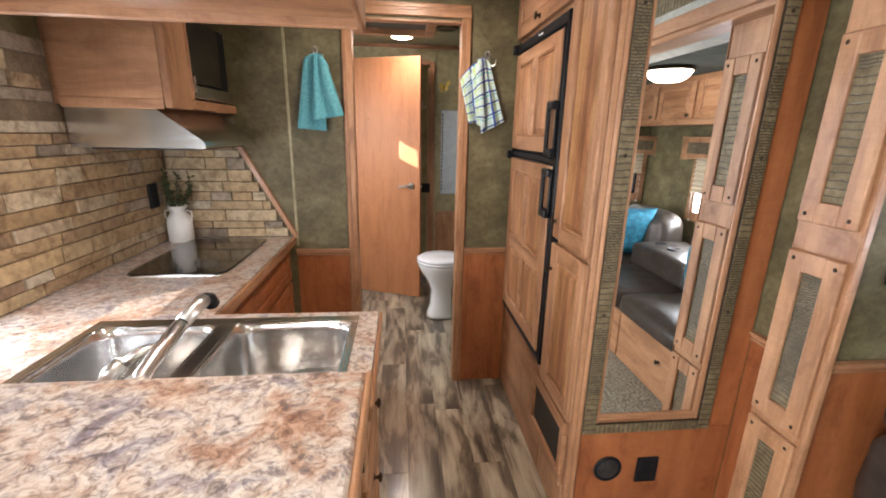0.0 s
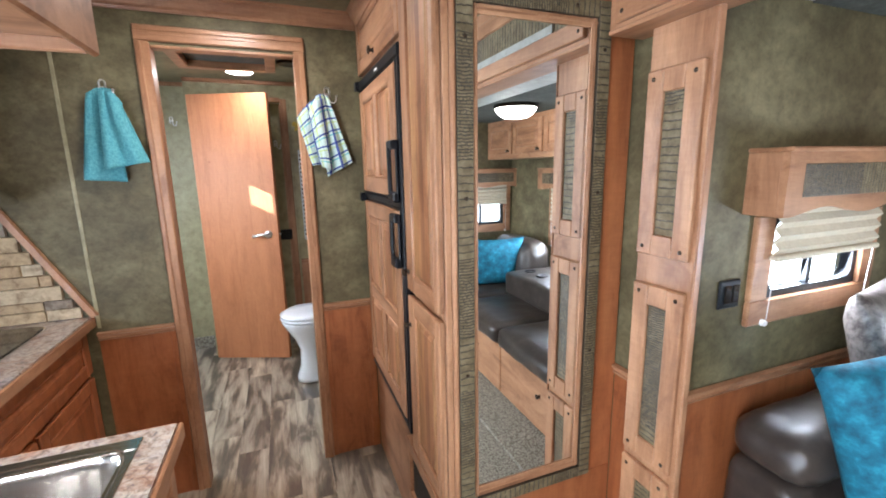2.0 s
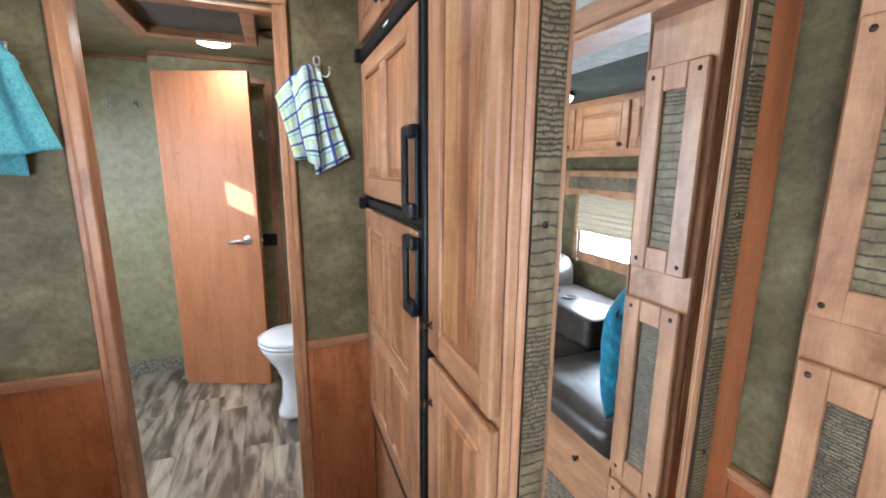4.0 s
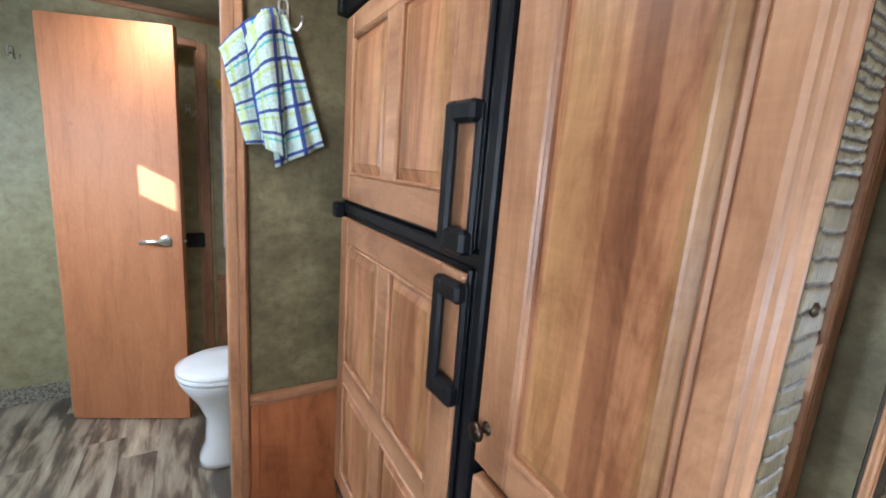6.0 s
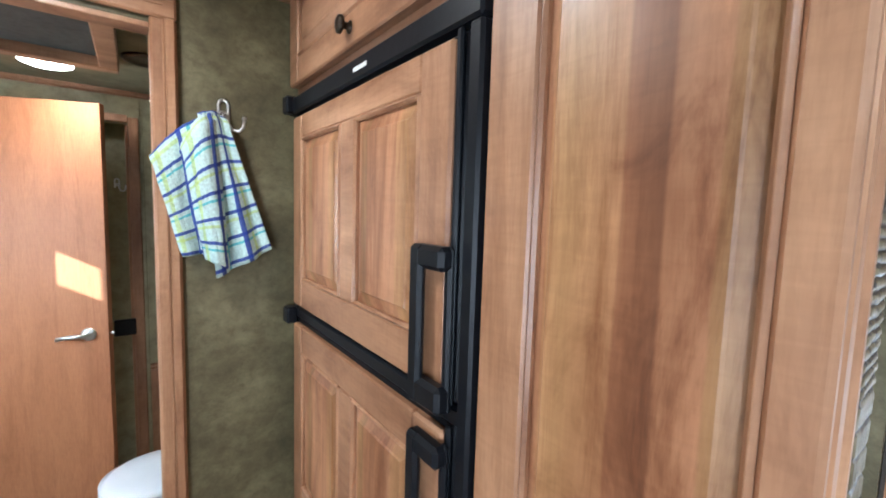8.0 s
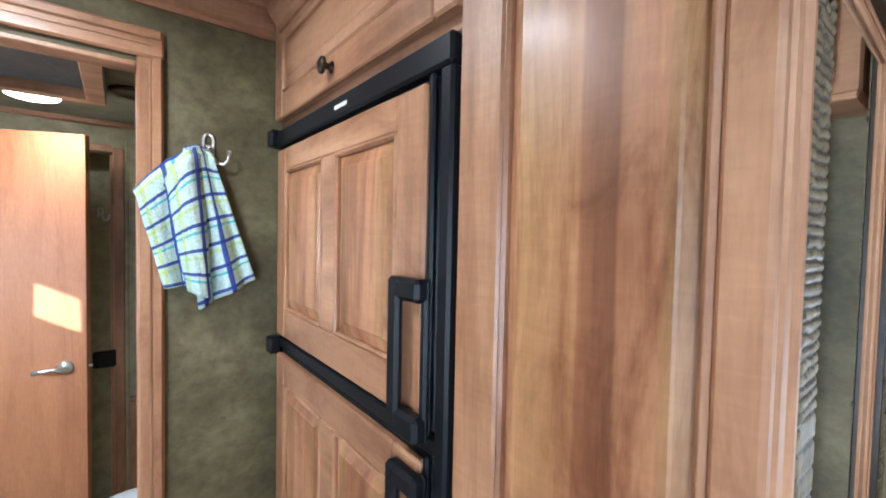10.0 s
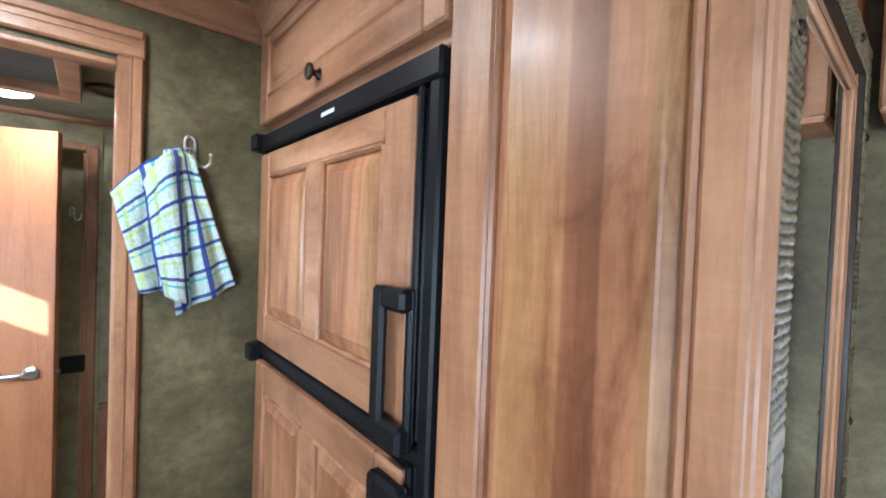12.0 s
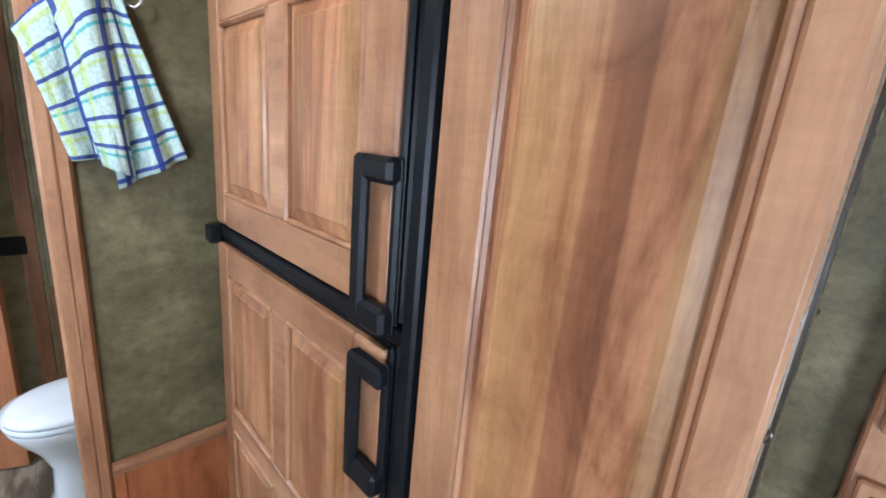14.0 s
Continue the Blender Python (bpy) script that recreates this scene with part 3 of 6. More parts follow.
def croc(bm, F, u0, v0, u1, v1, d, upright=True, row=0.0125, fine=0.0, seed=0.0):
    """Embossed hide: rows of scales with grooves between, as relief. fine: share of the length with small round scales."""
    L, W = (v1 - v0, abs(u1 - u0)) if upright else (abs(u1 - u0), v1 - v0)
    nl, nw = max(4, int(L / 0.0016)), max(4, int(W / 0.0015))
    grid, deep = [], []
    for i in range(nl + 1):
        line, low = [], []
        for j in range(nw + 1):
            a, b = L * i / nl, W * j / nw
            wob = 0.003 * noise.noise(Vector((a * 14 + seed, b * 30, seed))) + 0.0022 * noise.noise(Vector((a * 70, b * 70, seed + 3)))
            zone = noise.noise(Vector((a * 4.2 + seed * 2, 0.5, seed)))
            small = bool(fine and zone > 0.25 - fine)
            r = row * (0.42 if small else 1.0)
            f = ((a + wob) / r) % 1.0
            groove = min(f, 1 - f) * r
            k = int((a + wob) / r)
            cell = 0.0062 * (0.9 if small else 1.0)
            g = ((b + wob * 1.4 + (k % 2) * cell * 0.5) / cell) % 1.0
            side = min(g, 1 - g) * cell
            tick = max(0, 1 - side / 0.0017) * (1.0 if small else max(0.0, 1 - abs(f - 0.32) / 0.34))
            h = 0.0019 * min(1, groove / 0.0028) ** 0.7 - 0.0012 * tick + 0.0006 * noise.noise(Vector((a * 45, b * 90, seed)))
            if i in (0, nl) or j in (0, nw):
                h = 0
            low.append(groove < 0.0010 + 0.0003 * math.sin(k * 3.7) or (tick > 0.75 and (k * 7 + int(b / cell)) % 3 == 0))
            u = u0 + (u1 - u0) * (j / nw if upright else i / nl)
            v = v0 + (v1 - v0) * (i / nl if upright else j / nw)
            line.append(bm.verts.new(F.p(u, v, d + h)))
        grid.append(line)
        deep.append(low)
    for i in range(nl):
        for j in range(nw):
            f = bm.faces.new((grid[i][j], grid[i + 1][j], grid[i + 1][j + 1], grid[i][j + 1]))
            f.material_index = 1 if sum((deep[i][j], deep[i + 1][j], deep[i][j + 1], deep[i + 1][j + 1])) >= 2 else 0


def knob(parent, F, u, v, d, size=0.014, mat=None):
    bm = bmesh.new()
    lathe(bm, F.p(u, v, d - 0.002), F.n, [(0, size * 0.75), (0.003, size * 0.7), (0.006, size * 0.35), (0.014, size * 0.4), (0.018, size), (0.023, size * 0.95), (0.026, size * 0.55), (0.027, 0.001)], 18)
    return part("knob", bm, mat or bronze, parent, "dark bronze knob", smooth=True)


def screw(parent, F, u, v, d):
    bm = bmesh.new()
    lathe(bm, F.p(u, v, d - 0.001), F.n, [(0, 0.0065), (0.002, 0.006), (0.004, 0.0035), (0.0045, 0.0005)], 12)
    return part("stud", bm, bronze, parent, "domed bronze stud", smooth=True)


# ---- plan ----
LEFT, END, FAR, CEIL, FACE = -0.69, 2.875, 4.50, 2.22, 1.105
MIRROR_Y, PILLAR_X, SLIDE_Y, SLIDE_BACK, SLIDE_FAR, SLIDE_TOP = 1.850, 1.685, 1.575, 2.86, -0.80, 1.95
BACK = -1.60
FLOOR, NOOK = 0.042, 4.72
end_face = Face((0, END, 0), (1, 0, 0), (0, -1, 0))
west_face = Face((FACE, 0, 0), (0, 1, 0), (-1, 0, 0))
mirror_face = Face((0, MIRROR_Y, 0), (1, 0, 0), (0, -1, 0))
slide_face = Face((0, SLIDE_Y, 0), (1, 0, 0), (0, -1, 0))
pillar_face = Face((PILLAR_X, 0, 0), (0, 1, 0), (-1, 0, 0))
left_face = Face((LEFT, 0, 0), (0, 1, 0), (1, 0, 0))
back_face = Face((SLIDE_BACK, 0, 0), (0, 1, 0), (-1, 0, 0))
far_face = Face((0, FAR, 0), (1, 0, 0), (0, -1, 0))


def wall(name, lo, hi, holes, mat, label):
    """A wall of thickness between lo and hi, with rectangular holes right through. It runs along its longer level side."""
    run = 0 if hi[0] - lo[0] > hi[1] - lo[1] else 1
    bm = bmesh.new()
    cuts = sorted({lo[run], hi[run], *[h[0] for h in holes], *[h[2] for h in holes]})
    for a, b in zip(cuts, cuts[1:]):
        mid = (a + b) / 2
        spans = sorted((h[1], h[3]) for h in holes if h[0] < mid < h[2])
        z = lo[2]
        for h0, h1 in spans + [(hi[2], hi[2])]:
            if h0 > z + 1e-4:
                p, q = list(lo), list(hi)
                p[run], q[run], p[2], q[2] = a, b, z, h0
                block(bm, p, q)
            z = h1
    bmesh.ops.remove_doubles(bm, verts=bm.verts, dist=1e-5)
    return structure(name, bm, mat, label, "wall")


KW = (1.42, 1.10, 1.72, 1.205)
# no entry is in view; this opening is assumed, for fill
ASSUMED_ENTRY = (-0.32, 0.08, 0.42, 2.0)
# made-up slot, out of view, that shapes a sun patch on the ajar door
SUN_SLOT = (3.03, 1.885, 3.28, 2.06)
wall("wall_west", (LEFT - 0.06, BACK, 0), (LEFT, FAR + 0.06, CEIL), [KW, ASSUMED_ENTRY, SUN_SLOT], wallpaper, "mottled olive wallpaper on the kitchen side wall")
wall("wall_end", (LEFT, END, 0), (FACE + 0.62, END + 0.05, CEIL), [(0.257, 0.0, 0.817, 2.035)], wallpaper, "mottled olive wallpaper on the partition to the bathroom")
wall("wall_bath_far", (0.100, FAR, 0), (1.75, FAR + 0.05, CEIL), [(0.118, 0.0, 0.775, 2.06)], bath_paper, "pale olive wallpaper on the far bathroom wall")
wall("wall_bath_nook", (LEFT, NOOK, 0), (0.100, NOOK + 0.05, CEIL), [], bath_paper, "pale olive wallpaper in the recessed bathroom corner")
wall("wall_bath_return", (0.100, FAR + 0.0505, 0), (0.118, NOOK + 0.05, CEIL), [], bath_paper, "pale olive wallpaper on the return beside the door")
wall("wall_east", (1.70, MIRROR_Y + 0.0505, 0), (1.76, FAR + 0.06, CEIL), [], wallpaper, "olive wallpaper behind the closet and fridge")
wall("wall_back", (LEFT, BACK - 0.06, 0), (1.75, BACK, CEIL), [], wallpaper, "olive wallpaper on the wall behind the lounge")
wall("wall_lounge", (1.69, BACK, 0), (1.75, SLIDE_FAR - 0.05, CEIL), [], wallpaper, "olive wallpaper beside the slide-out")
wall("wall_slide_back", (SLIDE_BACK, SLIDE_FAR - 0.05, 0), (SLIDE_BACK + 0.05, SLIDE_Y + 0.05, SLIDE_TOP + 0.05), [(-0.05, 0.93, 0.85, 1.36)], wallpaper, "olive wallpaper on the slide-out's back wall")
wall("wall_slide_near", (PILLAR_X + 0.006, SLIDE_Y, 0), (SLIDE_BACK, SLIDE_Y + 0.05, SLIDE_TOP + 0.05), [(2.005, 1.135, 2.46, 1.385)], wallpaper, "mottled olive wallpaper on the slide-out's end wall")
wall("wall_slide_far", (PILLAR_X, SLIDE_FAR - 0.05, 0), (SLIDE_BACK, SLIDE_FAR, SLIDE_TOP + 0.05), [(2.30, 0.98, 2.78, 1.32)], wallpaper, "olive wallpaper on the far slide-out end wall")
wall("wall_gap", (1.66, MIRROR_Y + 0.0185, 0), (2.2, MIRROR_Y + 0.05, CEIL), [], wallpaper, "olive wallpaper strip beside the slide-out pillar")
wall("wall_slide_jamb", (1.745, SLIDE_Y + 0.051, 0), (1.775, MIRROR_Y + 0.018, CEIL), [], wallpaper, "olive wallpaper strip on the slide-out jamb")
wall("wall_beyond", (LEFT, FAR + 1.2, 0), (1.75, FAR + 1.25, CEIL), [], bath_paper, "olive wall in the dark room beyond")

bm = bmesh.new()
block(bm, (LEFT - 0.06, BACK - 0.06, -0.05), (1.76, FAR + 1.25, FLOOR - 0.004))
block(bm, (1.76, SLIDE_FAR - 0.05, -0.05), (SLIDE_BACK + 0.05, SLIDE_Y + 0.05, 0.04))
structure("floor", bm, mesh_black, "dark trailer subfloor under the coverings", "floor")
bm = bmesh.new()
block(bm, (LEFT - 0.06, BACK - 0.06, CEIL), (1.76, FAR + 1.25, CEIL + 0.05))
structure("ceiling", bm, ceiling_mat, "olive lining on the flat ceiling", "ceiling")
bm = bmesh.new()
block(bm, (1.60, SLIDE_FAR - 0.05, SLIDE_TOP), (2.06, SLIDE_Y + 0.05, SLIDE_TOP + 0.05))
structure("ceiling_slide_edge", bm, white_lining, "pale board at the slide-out's ceiling edge", "ceiling")
bm = bmesh.new()
for i in range(56):
    x = 2.06 + i * (SLIDE_BACK - 2.06) / 56
    w = (SLIDE_BACK - 2.06) / 56
    prism(bm, [(x, SLIDE_FAR, SLIDE_TOP), (x + w * 0.5, SLIDE_FAR, SLIDE_TOP - 0.005), (x + w, SLIDE_FAR, SLIDE_TOP), (x + w, SLIDE_FAR, SLIDE_TOP + 0.05), (x, SLIDE_FAR, SLIDE_TOP + 0.05)], (0, SLIDE_Y - SLIDE_FAR, 0))
structure("ceiling_slide", bm, headliner, "ribbed grey headliner over the slide-out", "ceiling")
bm = bmesh.new()
block(bm, (1.08, BACK, FLOOR - 0.003), (1.70, MIRROR_Y + 0.02, FLOOR + 0.012), 0.004)
block(bm, (LEFT, BACK, FLOOR - 0.003), (1.08, 0.4, FLOOR + 0.012), 0.004)
block(bm, (1.70, SLIDE_FAR, 0.0), (SLIDE_BACK, SLIDE_Y, 0.06), 0.006)
structure("floor_carpet", bm, carpet_mat, "speckled beige carpet on the lounge floor", "carpet")
bm = bmesh.new()
block(bm, (-60, -60, -0.75), (60, 60, -0.7))
structure("ground", bm, dry_ground, "dry sunlit ground outside the trailer", "ground")

# crown, rails, wainscot, base on the partition
CROWN = [(2.155, 0.0), (2.155, 0.010), (2.165, 0.014), (2.172, 0.024), (2.19, 0.034), (2.205, 0.040), (2.209, 0.052), (2.218, 0.056), (2.218, 0.0)]
bm = bmesh.new()
sweep(bm, end_face, CROWN, LEFT + 0.36, FACE - 0.002)
structure("trim_crown", bm, wood_x, "stained maple crown moulding under the ceiling", "moulding")
RAIL = [(0.846, 0.006), (0.850, 0.014), (0.858, 0.017), (0.862, 0.012), (0.868, 0.012), (0.873, 0.022), (0.882, 0.022), (0.885, 0.006)]
bm = bmesh.new()
sweep(bm, end_face, RAIL, -0.062, 0.216)
sweep(bm, end_face, RAIL, 0.852, FACE - 0.004)
structure("trim_chair_rail", bm, wood_x, "stained maple chair rail along the partition", "moulding")
bm = bmesh.new()
fblock(bm, end_face, (-0.062, 0.0, 0.0), (0.216, 0.85, 0.006))
fblock(bm, end_face, (0.852, 0.0, 0.0), (FACE - 0.004, 0.85, 0.006))
for a, b in ((0.852, 0.875), (1.062, FACE - 0.004), (0.196, 0.216)):
    fblock(bm, end_face, (a, 0.0, 0.006), (b, 0.848, 0.011), 0.002)
structure("trim_wainscot", bm, cherry_z, "reddish stained wainscot panel below the rail", "panel")
bm = bmesh.new()
fblock(bm, end_face, (-0.062, 0.90, 0.0), (-0.048, 2.155, 0.004), 0.002)
structure("trim_seam", bm, bath_paper, "pale seam strip on the wallpaper", "trim")

# bathroom doorway
door1 = thing("door_1", (0.54, END, 0), "stained maple casing round the open bathroom doorway", "doorway", kind="structure")
bm = bmesh.new()
for a, b in ((0.217, 0.268), (0.804, 0.852)):
    fblock(bm, end_face, (a, 0.0, 0.0), (b, 2.045, 0.016), 0.004)
    o = 0.004 if a < 0.5 else 0.026
    fblock(bm, end_face, (a + o, 0.0, 0.016), (a + o + 0.018, 2.045, 0.022), 0.004)
    fblock(bm, end_face, (a + 0.021, 0.0, 0.016), (a + 0.025, 2.045, 0.019), 0.001)
part("casing", bm, wood_z, door1)
bm = bmesh.new()
fblock(bm, end_face, (0.217, 2.0455, 0.0), (0.852, 2.105, 0.016), 0.004)
fblock(bm, end_face, (0.222, 2.082, 0.016), (0.847, 2.101, 0.022), 0.004)
fblock(bm, end_face, (0.240, 2.068, 0.016), (0.829, 2.072, 0.019), 0.001)
part("head_casing", bm, wood_x, door1)
bm = bmesh.new()
for a, b in ((0.257, 0.267), (0.805, 0.817)):
    block(bm, (a, END - 0.002, 0), (b, END + 0.052, 2.024), 0.002)
block(bm, (0.2675, END - 0.002, 2.024), (0.8045, END + 0.052, 2.035), 0.002)
for a, b in ((0.217, 0.268), (0.804, 0.852)):
    block(bm, (a, END + 0.052, 0), (b, END + 0.066, 2.09), 0.003)
part("jamb", bm, wood_z, door1)


def hook_thing(x, z, face, d=0.0):
    h = thing("towel_hook", face.p(x, z - 0.02, d), "small brushed nickel wall hook with a curled end", "hook")
    bm = bmesh.new()
    for side in (-1, 1):
        tube(bm, [face.p(x + side * 0.010, z - 0.030, d + 0.004), face.p(x + side * 0.010, z + 0.010, d + 0.004), face.p(x + side * 0.007, z + 0.018, d + 0.004), face.p(x, z + 0.021, d + 0.004)], 0.0034)
    for v in (-0.006, -0.016):
        fblock(bm, face, (x - 0.011, z + v - 0.003, d), (x + 0.011, z + v + 0.003, d + 0.006), 0.0015)
    part("plate", bm, chrome, h, smooth=True)
    bm = bmesh.new()
    tube(bm, [face.p(x + 0.008, z - 0.012, d + 0.005), face.p(x + 0.009, z - 0.030, d + 0.008), face.p(x + 0.016, z - 0.044, d + 0.014), face.p(x + 0.028, z - 0.048, d + 0.022), face.p(x + 0.037, z - 0.038, d + 0.026), face.p(x + 0.039, z - 0.020, d + 0.027)], 0.0036)
    lathe(bm, face.p(x + 0.039, z - 0.021, d + 0.027), (0, 0, 1), [(0, 0.0036), (0.003, 0.0055), (0.006, 0.0045), (0.008, 0.001)], 10)
    tube(bm, [face.p(x, z - 0.012, d + 0.004), face.p(x - 0.003, z - 0.02, d + 0.016), face.p(x - 0.003, z - 0.012, d + 0.022)], 0.0026)
    part("prong", bm, chrome, h, smooth=True)
    return h


def cloth(bm, corners, nu, nv, waves, depth, base, uvs, pull=0.0, seed=0.0, crown=0.0, bulge=0.0):
    """A hanging flap between four corners (top-left, top-right, bottom-left, bottom-right) of (x, z), with folds in depth."""
    layer = bm.loops.layers.uv.verify()
    tl, tr, bl, br = [Vector((c[0], c[1])) for c in corners]
    grid = []
    for j in range(nv + 1):
        row = []
        for i in range(nu + 1):
            u, v = i / nu, j / nv
            p = (tl * (1 - u) + tr * u) * (1 - v) + (bl * (1 - u) + br * u) * v
            p.x += pull * math.sin(math.pi * v) * (0.5 - u)
            p.y += crown * math.sin(math.pi * u) * (1 - v) ** 2
            fold = math.sin(u * waves * math.pi + seed + 0.8 * math.sin(v * 3 + seed)) * depth * (0.35 + 0.65 * v)
            fold += 0.006 * noise.noise(Vector((u * 5 + seed, v * 4, seed))) + 0.003 * noise.noise(Vector((u * 14, v * 9, seed + 5)))
            fold += bulge * math.sin(math.pi * u)
            edge = min(u, 1 - u) * 6
            out = base * (1 if v > 0.05 else 0.7) + fold * min(1, edge + 0.3)
            row.append((bm.verts.new((p.x, END - max(0.006, out), p.y)), u, v))
        grid.append(row)
    for j in range(nv):
        for i in range(nu):
            q = (grid[j][i], grid[j + 1][i], grid[j + 1][i + 1], grid[j][i + 1])
            f = bm.faces.new([a[0] for a in q])
            for loop, (_, u, v) in zip(f.loops, q):
                loop[layer].uv = (uvs[0] + u * uvs[2], uvs[1] + v * uvs[3])


def thicken(bm, t):
    bmesh.ops.recalc_face_normals(bm, faces=bm.faces)
    bmesh.ops.solidify(bm, geom=bm.faces[:], thickness=t)


hook_thing(0.938, 1.882, end_face)
hook_thing(0.092, 1.872, end_face)
towel = thing("dish_towel", (0.92, END - 0.03, 1.5), "white terry dish towel in blue and green plaid, hung up", "towel")
bm = bmesh.new()
cloth(bm, [(0.797, 1.764), (0.908, 1.862), (0.851, 1.556), (0.925, 1.562)], 30, 36, 3.0, 0.010, 0.038, (0.1, 0.0, 0.95, 2.6), seed=0.5, crown=0.016)
thicken(bm, 0.004)
part("side_fold", bm, plaid_mat, towel, smooth=True)
bm = bmesh.new()
cloth(bm, [(0.884, 1.862), (0.937, 1.860), (0.914, 1.505), (1.032, 1.567)], 30, 36, 3.4, 0.013, 0.042, (0.42, 0.05, 1.05, 3.1), seed=2.4, crown=0.008)
thicken(bm, 0.004)
part("front_fold", bm, plaid_mat, towel, smooth=True)
bm = bmesh.new()
cloth(bm, [(0.850, 1.782), (0.912, 1.864), (0.889, 1.552), (0.936, 1.528)], 24, 36, 1.6, 0.006, 0.050, (0.05, 0.10, 0.60, 2.9), seed=3.7, crown=0.022, bulge=0.026)
thicken(bm, 0.004)
part("middle_fold", bm, plaid_mat, towel, smooth=True)
towel = thing("hand_towel", (0.1, END - 0.03, 1.5), "teal terry hand towel hung on a hook", "towel")
bm = bmesh.new()
cloth(bm, [(0.042, 1.838), (0.125, 1.858), (-0.009, 1.513), (0.132, 1.503)], 24, 30, 2.1, 0.011, 0.022, (0, 0, 1, 1), seed=0.2, crown=0.014)
thicken(bm, 0.004)
part("back_fold", bm, teal_terry, towel, smooth=True)
bm = bmesh.new()
cloth(bm, [(0.092, 1.856), (0.153, 1.808), (0.072, 1.553), (0.224, 1.578)], 30, 36, 3.0, 0.015, 0.046, (0, 0, 1, 1), seed=1.1, crown=0.018, bulge=0.012)
thicken(bm, 0.004)
part("front_fold", bm, teal_terry, towel, smooth=True)

# ---- kitchen ----
run = thing("base_cabinet", (-0.38, 2.4, 0), "reddish stained base cabinets under the cooktop counter", "cabinet")
run_face = Face((-0.093, 0, 0), (0, 1, 0), (1, 0, 0))
bm = bmesh.new()
block(bm, (LEFT + 0.004, 1.845, 0.0), (-0.113, END - 0.006, 0.912), 0.002)
part("body", bm, cherry_z, run)
framed(run, run_face, 1.92, 0.10, 2.39, 0.70, 0, 0.05, [(1.97, 0.15, 2.34, 0.65)], (cherry_z, cherry_z, cherry_z))
framed(run, run_face, 2.41, 0.10, 2.85, 0.70, 0, 0.05, [(2.46, 0.15, 2.80, 0.65)], (cherry_z, cherry_z, cherry_z))
framed(run, run_face, 1.94, 0.72, 2.85, 0.90, 0, 0.05, [(1.99, 0.765, 2.80, 0.855)], (cherry_z, cherry_z, cherry_z), name="drawer")
pen = thing("sink_cabinet", (0.0, 1.63, 0), "maple sink peninsula cabinet with end drawers", "cabinet")
pen_face = Face((0.418, 0, 0), (0, 1, 0), (1, 0, 0))
bm = bmesh.new()
block(bm, (LEFT + 0.004, 1.378, 0.0), (0.398, 1.843, 0.72), 0.002)
block(bm, (LEFT + 0.004, 1.818, 0.72), (0.398, 1.843, 0.912), 0.002)
block(bm, (0.373, 1.378, 0.72), (0.398, 1.818, 0.912), 0.002)
block(bm, (LEFT + 0.004, 1.26, 0.0), (0.408, 1.377, 1.008), 0.002)
part("body", bm, wood_z, pen)
for v0, v1 in ((0.70, 0.89), (0.42, 0.68), (0.10, 0.40)):
    leaf = framed(pen, pen_face, 1.405, v0, 1.82, v1, 0, 0.05, [(1.445, v0 + 0.04, 1.78, v1 - 0.04)], (wood_y, wood_y, wood_y), name="drawer")
    knob(leaf, pen_face, 1.61, (v0 + v1) / 2, 0.0)
    bm = bmesh.new()
    fblock(bm, pen_face, (1.407, v0 + 0.06, -0.02), (1.402, v1 - 0.06, -0.004), 0.002)
    part("hinge", bm, bronze, leaf)

# counters
BOWLS = ((-0.345, -0.025, 1.412, 1.780), (0.022, 0.352, 1.412, 1.790))
counter = thing("worktop", (-0.1, 1.9, 0.912), "speckled granite-look laminate worktop with maple edge", "worktop")
bm = bmesh.new()
Z0, Z1 = 0.915, 0.955
block(bm, (LEFT + 0.003, 1.8575, Z0), (-0.073, END - 0.004, Z1))
xs = [LEFT + 0.003, BOWLS[0][0], BOWLS[0][1], BOWLS[1][0], BOWLS[1][1], 0.427]
for i, (a, b) in enumerate(zip(xs, xs[1:])):
    if i in (1, 3):
        w = BOWLS[0] if i == 1 else BOWLS[1]
        block(bm, (a, 1.379, Z0), (b, w[2], Z1))
        block(bm, (a, w[3], Z0), (b, 1.8575, Z1))
    else:
        block(bm, (a, 1.379, Z0), (b, 1.8575, Z1))
bmesh.ops.remove_doubles(bm, verts=bm.verts, dist=1e-4)
part("slab", bm, granite_mat, counter)
bm = bmesh.new()
block(bm, (-0.0725, 1.869, Z0 - 0.004), (-0.061, END - 0.006, Z1 - 0.003), 0.004)
block(bm, (-0.0725, 1.858, Z0 - 0.004), (0.427, 1.869, Z1 - 0.003), 0.004)
block(bm, (0.4275, 1.379, Z0 - 0.004), (0.438, 1.869, Z1 - 0.003), 0.004)
part("edge", bm, wood_y, counter, "maple edging")
bar = thing("bar_top", (-0.1, 1.2, 1.01), "raised granite-look breakfast bar with maple edge", "worktop")
bm = bmesh.new()
block(bm, (LEFT + 0.003, 0.95, 1.012), (0.427, 1.361, 1.05), 0.006)
part("slab", bm, granite_mat, bar)
bm = bmesh.new()
block(bm, (0.4275, 0.95, 1.008), (0.439, 1.361, 1.047), 0.004)
part("edge", bm, wood_y, bar, "maple edging")

sink = thing("double_sink", (0.0, 1.64, 0.75), "double-bowl brushed stainless sink set in the worktop", "sink")
bm = bmesh.new()
rim = (-0.372, 0.370, 1.392, 1.822)
ys = (rim[2], BOWLS[1][2], BOWLS[1][3], rim[3])
